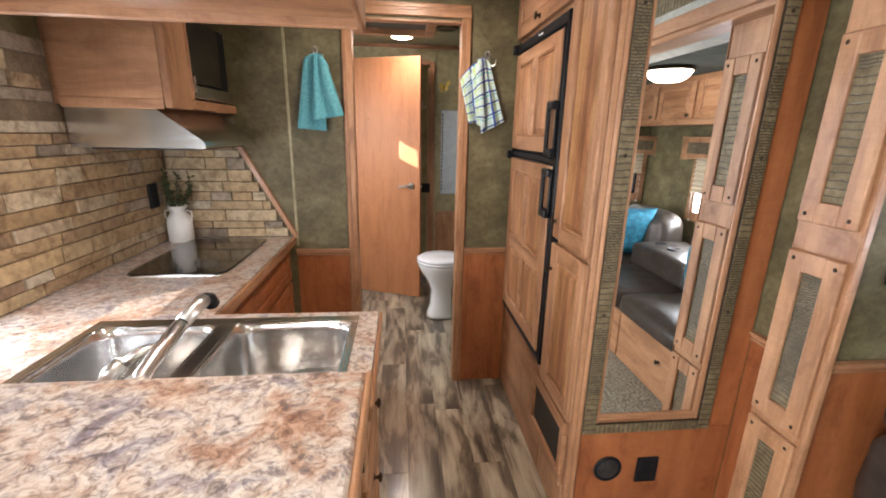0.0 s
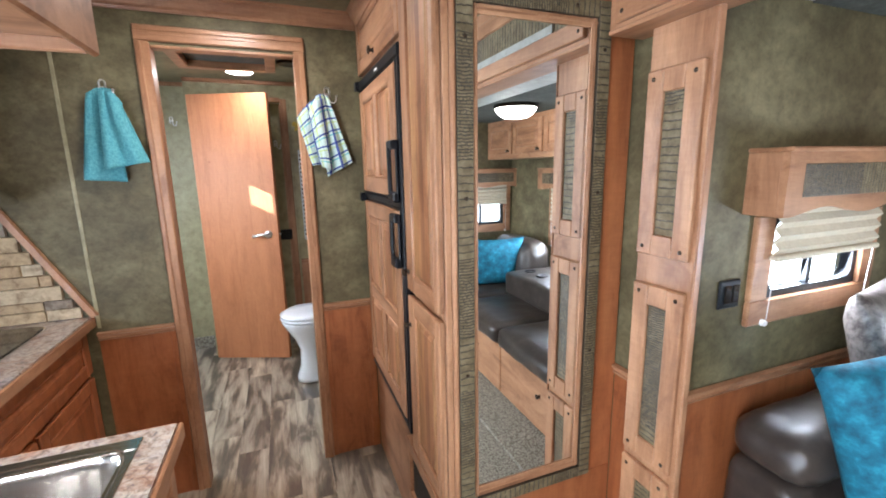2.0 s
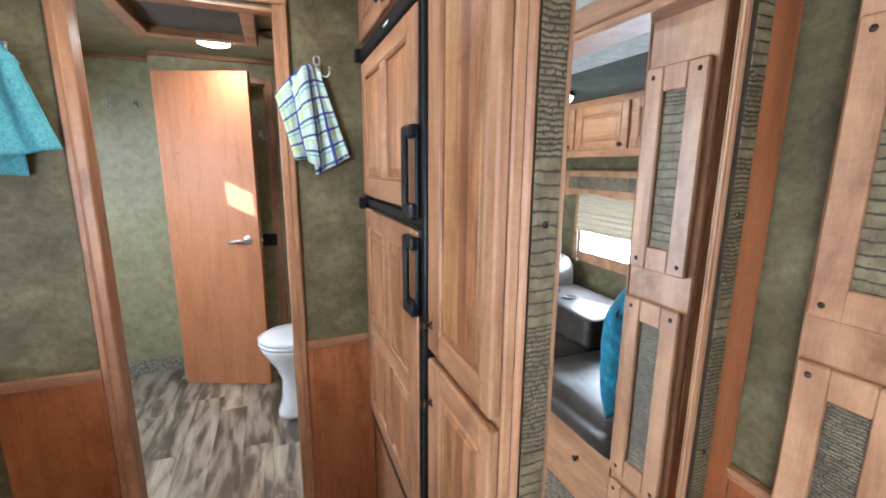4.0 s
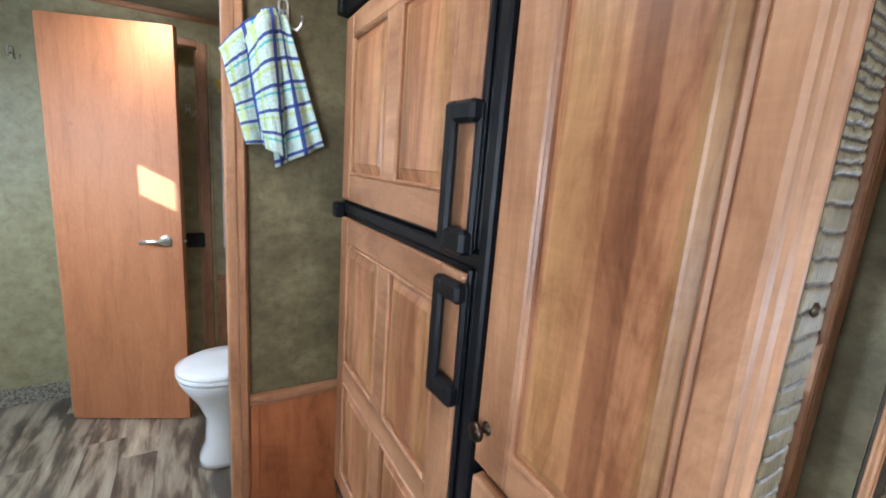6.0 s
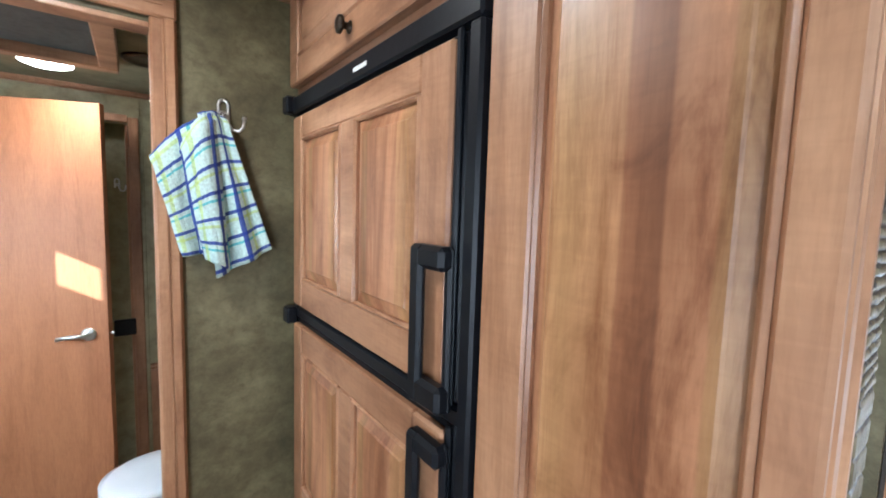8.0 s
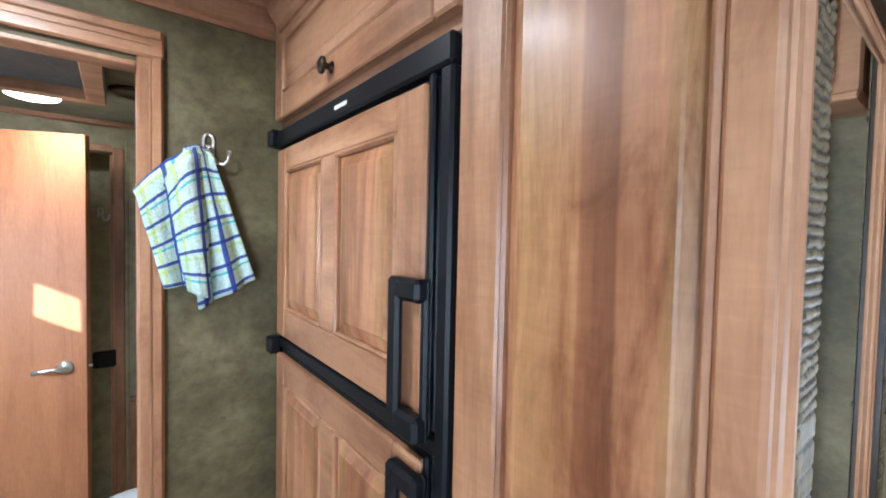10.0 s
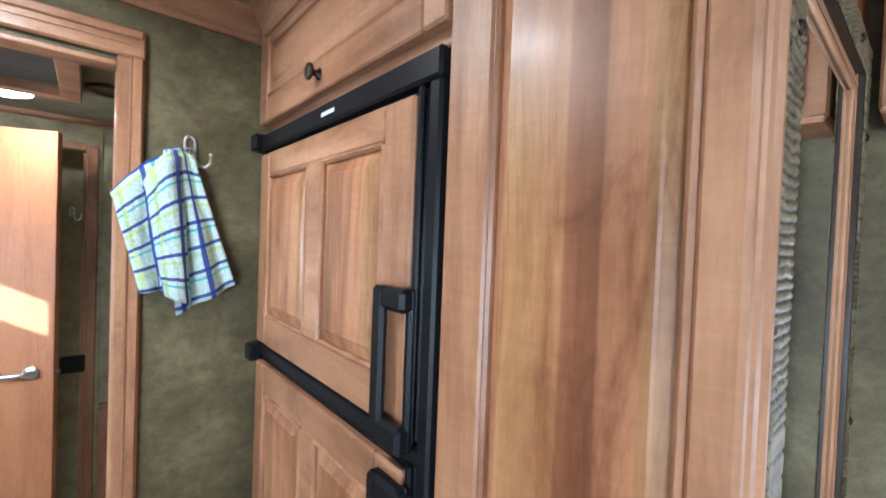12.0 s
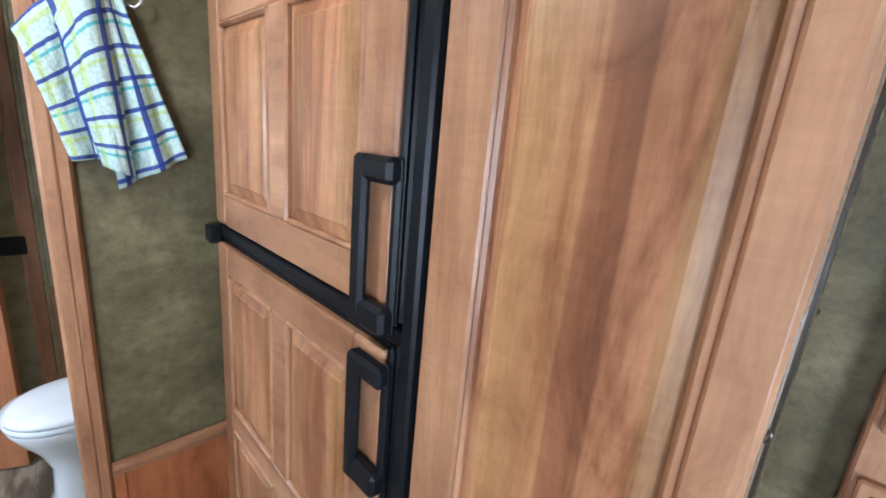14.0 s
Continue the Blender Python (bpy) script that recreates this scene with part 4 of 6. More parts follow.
for lo, hi in (((rim[0], rim[2]), (rim[1], 1.416)), ((rim[0], 1.777), (rim[1], rim[3])), ((rim[0], 1.416), (BOWLS[0][0] + 0.004, 1.777)), ((BOWLS[0][1] - 0.004, 1.416), (BOWLS[1][0] + 0.004, 1.777)), ((BOWLS[1][1] - 0.004, 1.416), (rim[1], 1.777))):
    block(bm, (lo[0], lo[1], Z1 - 0.001), (hi[0], hi[1], Z1 + 0.004), 0.0015)
part("rim", bm, steel, sink)
for a, b, c, d in BOWLS:
    bm = bmesh.new()
    cx, cy, rx, ry = (a + b) / 2, (c + d) / 2, (b - a) / 2 + 0.001, (d - c) / 2 + 0.001
    rings = []
    for z, k, pw in ((Z1 + 0.005, 1.03, 7), (Z1 + 0.003, 1.0, 7), (Z1 - 0.03, 0.985, 6), (0.81, 0.95, 6), (0.782, 0.91, 5), (0.772, 0.80, 4), (0.768, 0.2, 2)):
        rings.append((z, cx, cy, rx * k, ry * k, pw))
    loft(bm, rings, 48)
    top = [f for f in bm.faces if len(f.verts) > 4 and f.calc_center_median().z > Z1]
    bmesh.ops.delete(bm, geom=top, context='FACES')
    bowl = part("bowl", bm, steel, sink, smooth=True)
    bm = bmesh.new()
    lathe(bm, (cx, cy, 0.7685), (0, 0, 1), [(0, 0.042), (0.002, 0.040), (0.001, 0.028), (0.0015, 0.001)], 24)
    part("drain", bm, chrome, bowl, smooth=True)
tap = thing("kitchen_faucet", (-0.035, 1.412, Z1), "brushed nickel pull-out kitchen faucet with side lever", "faucet")
TXX, TYY = -0.035, 1.412
bm = bmesh.new()
lathe(bm, (TXX, TYY, Z1 + 0.003), (0, 0, 1), [(0, 0.030), (0.008, 0.028), (0.012, 0.023), (0.045, 0.022), (0.06, 0.018)], 20)
part("base", bm, chrome, tap, smooth=True)
bm = bmesh.new()
tube(bm, [(TXX, TYY, Z1 + 0.04), (TXX + 0.002, TYY + 0.02, 1.012), (TXX + 0.010, TYY + 0.08, 1.036), (TXX + 0.020, TYY + 0.155, 1.060)], 0.0165, 16)
part("spout", bm, chrome, tap, smooth=True)
bm = bmesh.new()
tube(bm, [(TXX + 0.020, TYY + 0.157, 1.0605), (TXX + 0.0205, TYY + 0.160, 1.0615)], 0.0155, 16)
part("joint", bm, black_plastic, tap, "thin dark joint ring", smooth=True)
bm = bmesh.new()
tube(bm, [(TXX + 0.021, TYY + 0.162, 1.062), (TXX + 0.030, TYY + 0.225, 1.080), (TXX + 0.034, TYY + 0.25, 1.083)], 0.0175, 16)
part("spray_head", bm, chrome, tap, smooth=True)
bm = bmesh.new()
tube(bm, [(TXX + 0.034, TYY + 0.25, 1.083), (TXX + 0.037, TYY + 0.272, 1.076), (TXX + 0.038, TYY + 0.282, 1.058)], 0.0185, 16)
part("spray_nozzle", bm, black_plastic, tap, "dark spray nozzle", smooth=True)
bm = bmesh.new()
tube(bm, [(TXX + 0.012, TYY + 0.10, 1.040), (TXX - 0.03, TYY + 0.075, 1.034), (TXX - 0.062, TYY + 0.045, 1.018)], 0.0105, 12)
tube(bm, [(TXX - 0.055, TYY + 0.052, 1.022), (TXX - 0.072, TYY + 0.036, 1.008), (TXX - 0.080, TYY + 0.030, 0.985)], 0.0165, 12)
part("lever", bm, chrome, tap, smooth=True)

cook = thing("cooktop", (-0.37, 2.53, Z1), "black glass cooktop set into the worktop", "cooktop")
bm = bmesh.new()
loft(bm, [(Z1 - 0.002, -0.368, 2.512, 0.187, 0.288, 9), (Z1 + 0.006, -0.368, 2.512, 0.187, 0.288, 9), (Z1 + 0.008, -0.368, 2.512, 0.183, 0.284, 9)], 48)
part("glass_top", bm, dark_glass, cook)
bm = bmesh.new()
loft(bm, [(Z1 - 0.001, -0.368, 2.512, 0.193, 0.294, 9), (Z1 + 0.004, -0.368, 2.512, 0.192, 0.293, 9)], 48)
part("trim", bm, steel, cook)
churn = thing("milk_can", (-0.60, 2.785, Z1), "small white enamel milk can vase in the counter's corner", "vase")
bm = bmesh.new()
loft(bm, [(Z1, -0.60, 2.785, 0.052, 0.052, 2), (Z1 + 0.004, -0.60, 2.785, 0.056, 0.056, 2), (Z1 + 0.10, -0.60, 2.785, 0.056, 0.056, 2), (Z1 + 0.122, -0.60, 2.785, 0.050, 0.050, 2), (Z1 + 0.14, -0.60, 2.785, 0.036, 0.036, 2), (Z1 + 0.158, -0.60, 2.785, 0.035, 0.035, 2), (Z1 + 0.172, -0.60, 2.785, 0.044, 0.044, 2), (Z1 + 0.178, -0.60, 2.785, 0.043, 0.043, 2)], 28)
can = part("body", bm, enamel, churn, smooth=True)
for s in (-1, 1):
    bm = bmesh.new()
    tube(bm, [(-0.60 + s * 0.036, 2.785, Z1 + 0.155), (-0.60 + s * 0.062, 2.785, Z1 + 0.15), (-0.60 + s * 0.064, 2.785, Z1 + 0.12), (-0.60 + s * 0.052, 2.785, Z1 + 0.108)], 0.004)
    part("handle", bm, enamel, churn, smooth=True)
sprig = thing("greenery", (-0.60, 2.785, Z1 + 0.10), "dark green leafy sprigs standing in the milk can", "plant")
rng = random.Random(12)
stems, leaves = bmesh.new(), bmesh.new()
for k in range(15):
    a, r, h = rng.uniform(0, 6.283), rng.uniform(0.015, 0.075), rng.uniform(0.13, 0.25)
    foot = Vector((-0.60 + 0.012 * math.cos(a), 2.785 + 0.012 * math.sin(a), Z1 + 0.10))
    tip = foot + Vector((r * math.cos(a), min(0.05, r * math.sin(a)), h))
    tube(stems, [foot, foot.lerp(tip, 0.5) + Vector((0, 0, 0.015)), tip], 0.0014, 5)
    for q in range(16):
        t = 0.35 + 0.65 * q / 15
        at = foot.lerp(tip, t)
        way_out = Vector((rng.uniform(-1, 1), rng.uniform(-1, 1), rng.uniform(-0.2, 0.9))).normalized()
        wide = way_out.cross(Vector((rng.uniform(-1, 1), rng.uniform(-1, 1), rng.uniform(-1, 1)))).normalized() * 0.0055
        n_ = way_out.cross(wide).normalized() * 0.002
        size = rng.uniform(0.016, 0.028)
        pts = [at, at + way_out * size * 0.5 + wide + n_, at + way_out * size, at + way_out * size * 0.5 - wide + n_]
        vs = [leaves.verts.new(p) for p in pts]
        leaves.faces.new((vs[0], vs[1], vs[2]))
        leaves.faces.new((vs[0], vs[2], vs[3]))
part("stems", stems, leaf_mat, sprig)
part("leaves", leaves, leaf_mat, sprig)
outlet = thing("wall_outlet", (LEFT + 0.03, 2.71, 1.13), "black outlet plate on the stone backsplash", "outlet")
bm = bmesh.new()
block(bm, (LEFT + 0.026, 2.672, 1.135), (LEFT + 0.036, 2.742, 1.25), 0.003)
part("plate", bm, black_plastic, outlet)
bm = bmesh.new()
for z in (1.155, 1.20):
    block(bm, (LEFT + 0.036, 2.69, z), (LEFT + 0.039, 2.724, z + 0.03), 0.002)
part("socket", bm, black_plastic, outlet)

# overhead units
hoodcab = thing("hood_cabinet", (-0.5, 2.34, 1.57), "maple wall cabinet above the range hood", "cabinet")
bm = bmesh.new()
block(bm, (LEFT + 0.003, 2.262, 1.575), (-0.325, 2.42, CEIL - 0.004), 0.003)
part("body", bm, wood_x, hoodcab)
bm = bmesh.new()
block(bm, (-0.324, 2.258, 1.570), (-0.300, 2.42, CEIL - 0.006), 0.004)
part("face_frame", bm, wood_z, hoodcab)
bm = bmesh.new()
block(bm, (LEFT + 0.026, 2.256, 1.566), (-0.326, 2.262, 1.60), 0.002)
part("bottom_trim", bm, wood_x, hoodcab)
micro_cab = thing("microwave_cabinet", (-0.5, 2.65, 1.57), "open maple cabinet holding the microwave", "cabinet")
bm = bmesh.new()
block(bm, (LEFT + 0.003, 2.424, 1.575), (-0.30, END - 0.006, 1.61), 0.003)
block(bm, (LEFT + 0.003, 2.424, 1.61), (-0.30, 2.445, CEIL - 0.006), 0.003)
block(bm, (LEFT + 0.003, 2.445, 1.98), (-0.30, END - 0.006, CEIL - 0.006), 0.003)
block(bm, (LEFT + 0.003, 2.445, 1.61), (LEFT + 0.02, END - 0.006, 1.98))
part("body", bm, wood_y, micro_cab)
micro = thing("microwave", (-0.5, 2.66, 1.61), "black microwave oven in its cabinet", "microwave")
bm = bmesh.new()
block(bm, (-0.66, 2.452, 1.612), (-0.325, 2.862, 1.93), 0.006)
part("body", bm, black_plastic, micro)
bm = bmesh.new()
block(bm, (-0.325, 2.46, 1.675), (-0.308, 2.75, 1.92), 0.006)
part("door", bm, dark_glass, micro)
bm = bmesh.new()
block(bm, (-0.325, 2.46, 1.618), (-0.306, 2.855, 1.67), 0.004)
part("control_strip", bm, steel_hood, micro, "grey control strip")
bm = bmesh.new()
block(bm, (-0.306, 2.463, 1.64), (-0.300, 2.470, 1.70), 0.002)
part("handle", bm, chrome, micro)
hood = thing("range_hood", (-0.45, 2.5, 1.43), "stainless steel range hood with sloping front", "range hood")
bm = bmesh.new()
prism(bm, [(LEFT + 0.03, 2.262, 1.432), (-0.212, 2.262, 1.432), (-0.206, 2.262, 1.440), (-0.212, 2.262, 1.458), (-0.362, 2.262, 1.568), (LEFT + 0.03, 2.262, 1.568)], (0, 0.56, 0))
part("shell", bm, steel_hood, hood)
bm = bmesh.new()
block(bm, (-0.62, 2.30, 1.424), (-0.26, 2.80, 1.431), 0.002)
part("filter", bm, mesh_black, hood)
over = thing("overhead_cabinet", (-0.1, 1.5, 1.75), "maple overhead cabinet hung above the sink peninsula", "cabinet")
bm = bmesh.new()
block(bm, (LEFT + 0.003, 1.22, 1.77), (0.400, 1.77, CEIL - 0.006), 0.003)
part("body", bm, wood_x, over)
bm = bmesh.new()
block(bm, (LEFT + 0.003, 1.770, 1.748), (0.400, 1.787, 1.80), 0.004)
block(bm, (0.400, 1.20, 1.744), (0.415, 1.787, CEIL - 0.008), 0.005)
block(bm, (LEFT + 0.003, 1.20, 1.748), (0.400, 1.219, 1.80), 0.004)
part("lip", bm, wood_x, over)


def puck(name, x, y, z, r, label, deep=1.0):
    t = thing(name, (x, y, z), label, "ceiling lamp", "round ceiling lamps")
    bm = bmesh.new()
    lathe(bm, (x, y, z), (0, 0, -1), [(0, r), (0.008, r), (0.013, r * 0.86), (0.012, r * 0.80)], 28)
    part("ring", bm, lamp_ring, t, smooth=True)
    bm = bmesh.new()
    lathe(bm, (x, y, z), (0, 0, -1), [(0.008, r * 0.8), (0.0145 * deep, r * 0.76), (0.018 * deep, r * 0.5), (0.019 * deep, 0.001)], 28)
    part("lens", bm, lit_lens, t, "lit frosted lens", smooth=True)


puck("under_cabinet_lamp", 0.10, 1.50, 1.769, 0.085, "round lit lamp under the overhead cabinet")
puck("ceiling_lamp", 0.56, 2.45, CEIL, 0.075, "round lit lamp on the kitchen ceiling")
puck("ceiling_lamp", 0.515, 4.05, CEIL, 0.105, "round lit lamp on the bathroom ceiling", 2.4)
puck("ceiling_lamp", 0.75, -0.35, CEIL, 0.075, "round lit lamp on the lounge ceiling")
puck("ceiling_lamp", 0.75, 0.75, CEIL, 0.075, "round lit lamp on the lounge ceiling")

# ---- fridge and closet wall ----
WD = (wood_z, wood_y, wood_boards)
closet = thing("closet", (1.4, 2.0, 0), "maple closet with tall framed doors beside the fridge", "closet")
bm = bmesh.new()
block(bm, (FACE, MIRROR_Y + 0.016, 0.0), (1.69, 2.143, CEIL - 0.003), 0.006)
part("body", bm, wood_z, closet)
bm = bmesh.new()
block(bm, (FACE + 0.0005, MIRROR_Y - 0.0085, 0.0), (FACE + 0.022, MIRROR_Y + 0.0155, CEIL - 0.004), 0.004)
part("inner_post", bm, wood_z, closet)
bm = bmesh.new()
block(bm, (FACE + 0.0225, MIRROR_Y - 0.0115, 0.0), (FACE + 0.040, MIRROR_Y + 0.0155, CEIL - 0.004), 0.006)
part("corner_moulding", bm, wood_z, closet)
leaf = framed(closet, west_face, 1.841, 1.128, 2.142, 2.19, 0.024, 0.05, [(1.874, 1.180, 2.072, 2.135)], WD, slope=0.022)
knob(leaf, west_face, 2.118, 1.193, 0.024)
leaf = framed(closet, west_face, 1.841, 0.515, 2.142, 1.106, 0.024, 0.05, [(1.874, 0.57, 2.072, 1.050)], WD, slope=0.022)
knob(leaf, west_face, 2.118, 1.005, 0.024)
vent = thing("return_vent", (FACE - 0.01, 2.03, 0.2), "black mesh vent in a maple frame near the floor", "vent")
bm = bmesh.new()
fblock(bm, west_face, (1.862, 0.215, 0.0), (2.25, 0.265, 0.02), 0.004)
fblock(bm, west_face, (1.862, 0.445, 0.0), (2.25, 0.495, 0.02), 0.004)
fblock(bm, west_face, (1.862, 0.265, 0.0), (1.90, 0.445, 0.02), 0.004)
fblock(bm, west_face, (2.21, 0.265, 0.0), (2.25, 0.445, 0.02), 0.004)
part("frame", bm, wood_y, vent)
bm = bmesh.new()
fblock(bm, west_face, (1.90, 0.265, 0.0), (2.21, 0.445, 0.006))
part("mesh", bm, mesh_black, vent)
surround = thing("fridge_cabinet", (1.4, 2.5, 0), "maple cabinet built round the refrigerator", "cabinet")
bm = bmesh.new()
block(bm, (FACE, 2.144, 0.0), (1.69, END - 0.002, 0.562), 0.003)
block(bm, (FACE, 2.144, 1.935), (1.69, END - 0.002, CEIL - 0.003), 0.003)
block(bm, (FACE, 2.8435, 0.5625), (1.69, END - 0.002, 1.9345), 0.003)
part("body", bm, wood_y, surround)
leaf = framed(surround, west_face, 2.150, 1.953, 2.856, 2.20, 0.024, 0.05, [(2.198, 2.012, 2.80, 2.14)], (wood_y, wood_y, wood_y), thick=0.022)
knob(leaf, west_face, 2.51, 1.985, 0.024, 0.016)
bm = bmesh.new()
sweep(bm, west_face, [(2.155, 0.0), (2.155, 0.03), (2.172, 0.036), (2.19, 0.05), (2.205, 0.055), (2.217, 0.068), (2.217, 0.0)], MIRROR_Y - 0.02, END - 0.06)
part("crown", bm, wood_y, surround)

fridge = thing("refrigerator", (1.3, 2.47, 0.563), "two-door RV refrigerator with maple door panels and black frame", "refrigerator")
FX = 0.031
bm = bmesh.new()
block(bm, (FACE - 0.004, 2.148, 0.563), (1.65, 2.842, 1.933), 0.002)
part("body", bm, black_plastic, fridge)
bm = bmesh.new()
fblock(bm, west_face, (2.148, 1.884, 0.0), (2.843, 1.922, FX), 0.004)
fblock(bm, west_face, (2.148, 0.563, 0.0), (2.172, 1.884, FX - 0.002), 0.004)
fblock(bm, west_face, (2.814, 0.563, 0.0), (2.843, 1.884, FX - 0.012), 0.004)
fblock(bm, west_face, (2.1725, 0.563, 0.0), (2.814, 0.585, FX - 0.004), 0.004)
part("frame", bm, black_plastic, fridge)
bm = bmesh.new()
fblock(bm, west_face, (2.425, 1.898, FX), (2.475, 1.905, FX + 0.0008))
part("badge", bm, enamel, fridge, "small pale badge")


def fridge_door(v0, v1, rows, hz):
    leaf = framed(fridge, west_face, 2.198, v0, 2.806, v1, 0.031, 0.05, [(a, lo, b, hi) for lo, hi in rows for a, b in ((2.266, 2.472), (2.530, 2.750))], (wood_z, wood_y, wood_boards), thick=0.018)
    bm = bmesh.new()
    fblock(bm, west_face, (2.186, v0 - 0.010, 0.004), (2.812, v1 + 0.010, 0.016), 0.004)
    fblock(bm, west_face, (2.186, v0 - 0.010, 0.0195), (2.1975, v1 + 0.010, 0.027), 0.003)
    part("edge", bm, black_plastic, leaf, "black plastic door edge")
    bm = bmesh.new()
    lo, hi = hz
    fblock(bm, west_face, (2.224, lo, 0.040), (2.250, hi, 0.053), 0.005)
    fblock(bm, west_face, (2.180, hi - 0.030, 0.030), (2.250, hi, 0.0525), 0.006)
    fblock(bm, west_face, (2.180, lo, 0.030), (2.250, lo + 0.036, 0.0525), 0.006)
    fblock(bm, west_face, (2.180, lo, 0.028), (2.194, hi, 0.038), 0.004)
    part("handle", bm, black_plastic, leaf, "black loop handle")


fridge_door(1.436, 1.874, [(1.500, 1.824)], (1.420, 1.628))
fridge_door(0.598, 1.390, [(0.995, 1.328), (0.655, 0.940)], (1.190, 1.380))
bm = bmesh.new()
for v in (1.905, 1.405):
    fblock(bm, west_face, (2.808, v - 0.02, 0.02), (2.842, v + 0.02, 0.046), 0.004)
part("hinge", bm, black_plastic, fridge)
bm = bmesh.new()
fblock(bm, west_face, (2.1725, 1.400, 0.0), (2.813, 1.426, 0.022), 0.004)
part("divider", bm, black_plastic, fridge)

# mirror
M0, M1, MB, MT = 1.1455, 1.635, 0.462, 1.990
G0, G1, GB, GT = 1.210, 1.570, 0.535, 1.920
L0, L1, LB, LT = 1.193, 1.592, 0.500, 1.945
mirror = thing("wall_mirror", (1.38, MIRROR_Y, MB), "tall mirror in a maple and embossed croc leather frame", "mirror")
bm = bmesh.new()
for a, c in ((L0, G0), (G1, L1)):
    fblock(bm, mirror_face, (a, LB, -0.004), (c, LT, 0.001), 0.002)
    fblock(bm, mirror_face, ((a + c) / 2 - 0.003, LB, 0.001), ((a + c) / 2 + 0.003, LT, 0.003), 0.001)
part("upright_moulding", bm, wood_z, mirror)
bm = bmesh.new()
for b, d in ((LB, GB), (GT, LT)):
    fblock(bm, mirror_face, (G0, b, -0.004), (G1, d, 0.001), 0.002)
    fblock(bm, mirror_face, (L0, (b + d) / 2 - 0.003, 0.001), (L1, (b + d) / 2 + 0.003, 0.003), 0.001)
part("level_moulding", bm, wood_x, mirror)
for k, (a, c) in enumerate(((M0, L0), (L1, M1))):
    bm = bmesh.new()
    croc(bm, mirror_face, a, MB, c, MT, 0.010, True, 0.021, 0.12, 3.0 + k)
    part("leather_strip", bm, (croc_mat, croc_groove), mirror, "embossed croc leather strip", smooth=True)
for k, (b, d) in enumerate(((MB, LB), (LT, MT))):
    bm = bmesh.new()
    croc(bm, mirror_face, L0, b, L1, d, 0.010, False, 0.018, 0.2, 6.0 + k)
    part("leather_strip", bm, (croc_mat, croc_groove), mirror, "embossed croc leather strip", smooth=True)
for v in (0.93, 1.450, 1.86):
    screw(mirror, mirror_face, M0 + 0.024, v, 0.012)
    screw(mirror, mirror_face, M1 - 0.022, v, 0.012)
for u in (1.25, 1.51):
    screw(mirror, mirror_face, u, MT - 0.022, 0.012)
bm = bmesh.new()
fblock(bm, mirror_face, (G0 - 0.004, GB - 0.004, -0.010), (G1 + 0.004, GT + 0.004, -0.004))
part("mirror_glass", bm, mirror_mat, mirror, "clear mirror glass")
bm = bmesh.new()
fblock(bm, mirror_face, (M0, MB, -0.012), (L0, MT, 0.009))
fblock(bm, mirror_face, (L1, MB, -0.012), (M1, MT, 0.009))
fblock(bm, mirror_face, (L0, MB, -0.012), (L1, LB, 0.009))
fblock(bm, mirror_face, (L0, LT, -0.012), (L1, MT, 0.009))
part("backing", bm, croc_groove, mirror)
panel = thing("closet_end_panel", (1.4, MIRROR_Y + 0.01, 0), "plain reddish maple panel round the mirror", "panel")
bm = bmesh.new()
fblock(bm, mirror_face, (FACE + 0.0405, 0.0, -0.016), (1.738, MB - 0.001, -0.003), 0.002)
fblock(bm, mirror_face, (FACE + 0.0405, MT + 0.001, -0.016), (1.738, CEIL - 0.004, -0.003), 0.002)
fblock(bm, mirror_face, (M1 + 0.001, MB - 0.001, -0.016), (1.738, MT + 0.001, -0.003), 0.002)
part("board", bm, cherry_z, panel)
spk = thing("floor_speaker", (1.255, MIRROR_Y, 0.31), "round black speaker grille low on the closet end", "speaker")
bm = bmesh.new()
lathe(bm, mirror_face.p(1.270, 0.294, -0.003), (0, -1, 0), [(0, 0.055), (0.006, 0.054), (0.009, 0.046), (0.006, 0.042)], 28)
part("ring", bm, black_plastic, spk, smooth=True)
bm = bmesh.new()
lathe(bm, mirror_face.p(1.270, 0.294, -0.003), (0, -1, 0), [(0.003, 0.044), (0.007, 0.04), (0.009, 0.001)], 28)
part("grille", bm, mesh_black, spk, smooth=True)
box = thing("low_outlet", (1.42, MIRROR_Y, 0.25), "black outlet plate low on the closet end", "outlet")
bm = bmesh.new()
fblock(bm, mirror_face, (1.383, 0.228, -0.003), (1.468, 0.338, 0.006), 0.003)
part("plate", bm, black_plastic, box)
bm = bmesh.new()
for v in (0.243, 0.288):
    fblock(bm, mirror_face, (1.405, v, 0.006), (1.445, v + 0.033, 0.009), 0.002)
part("socket", bm, black_plastic, box)

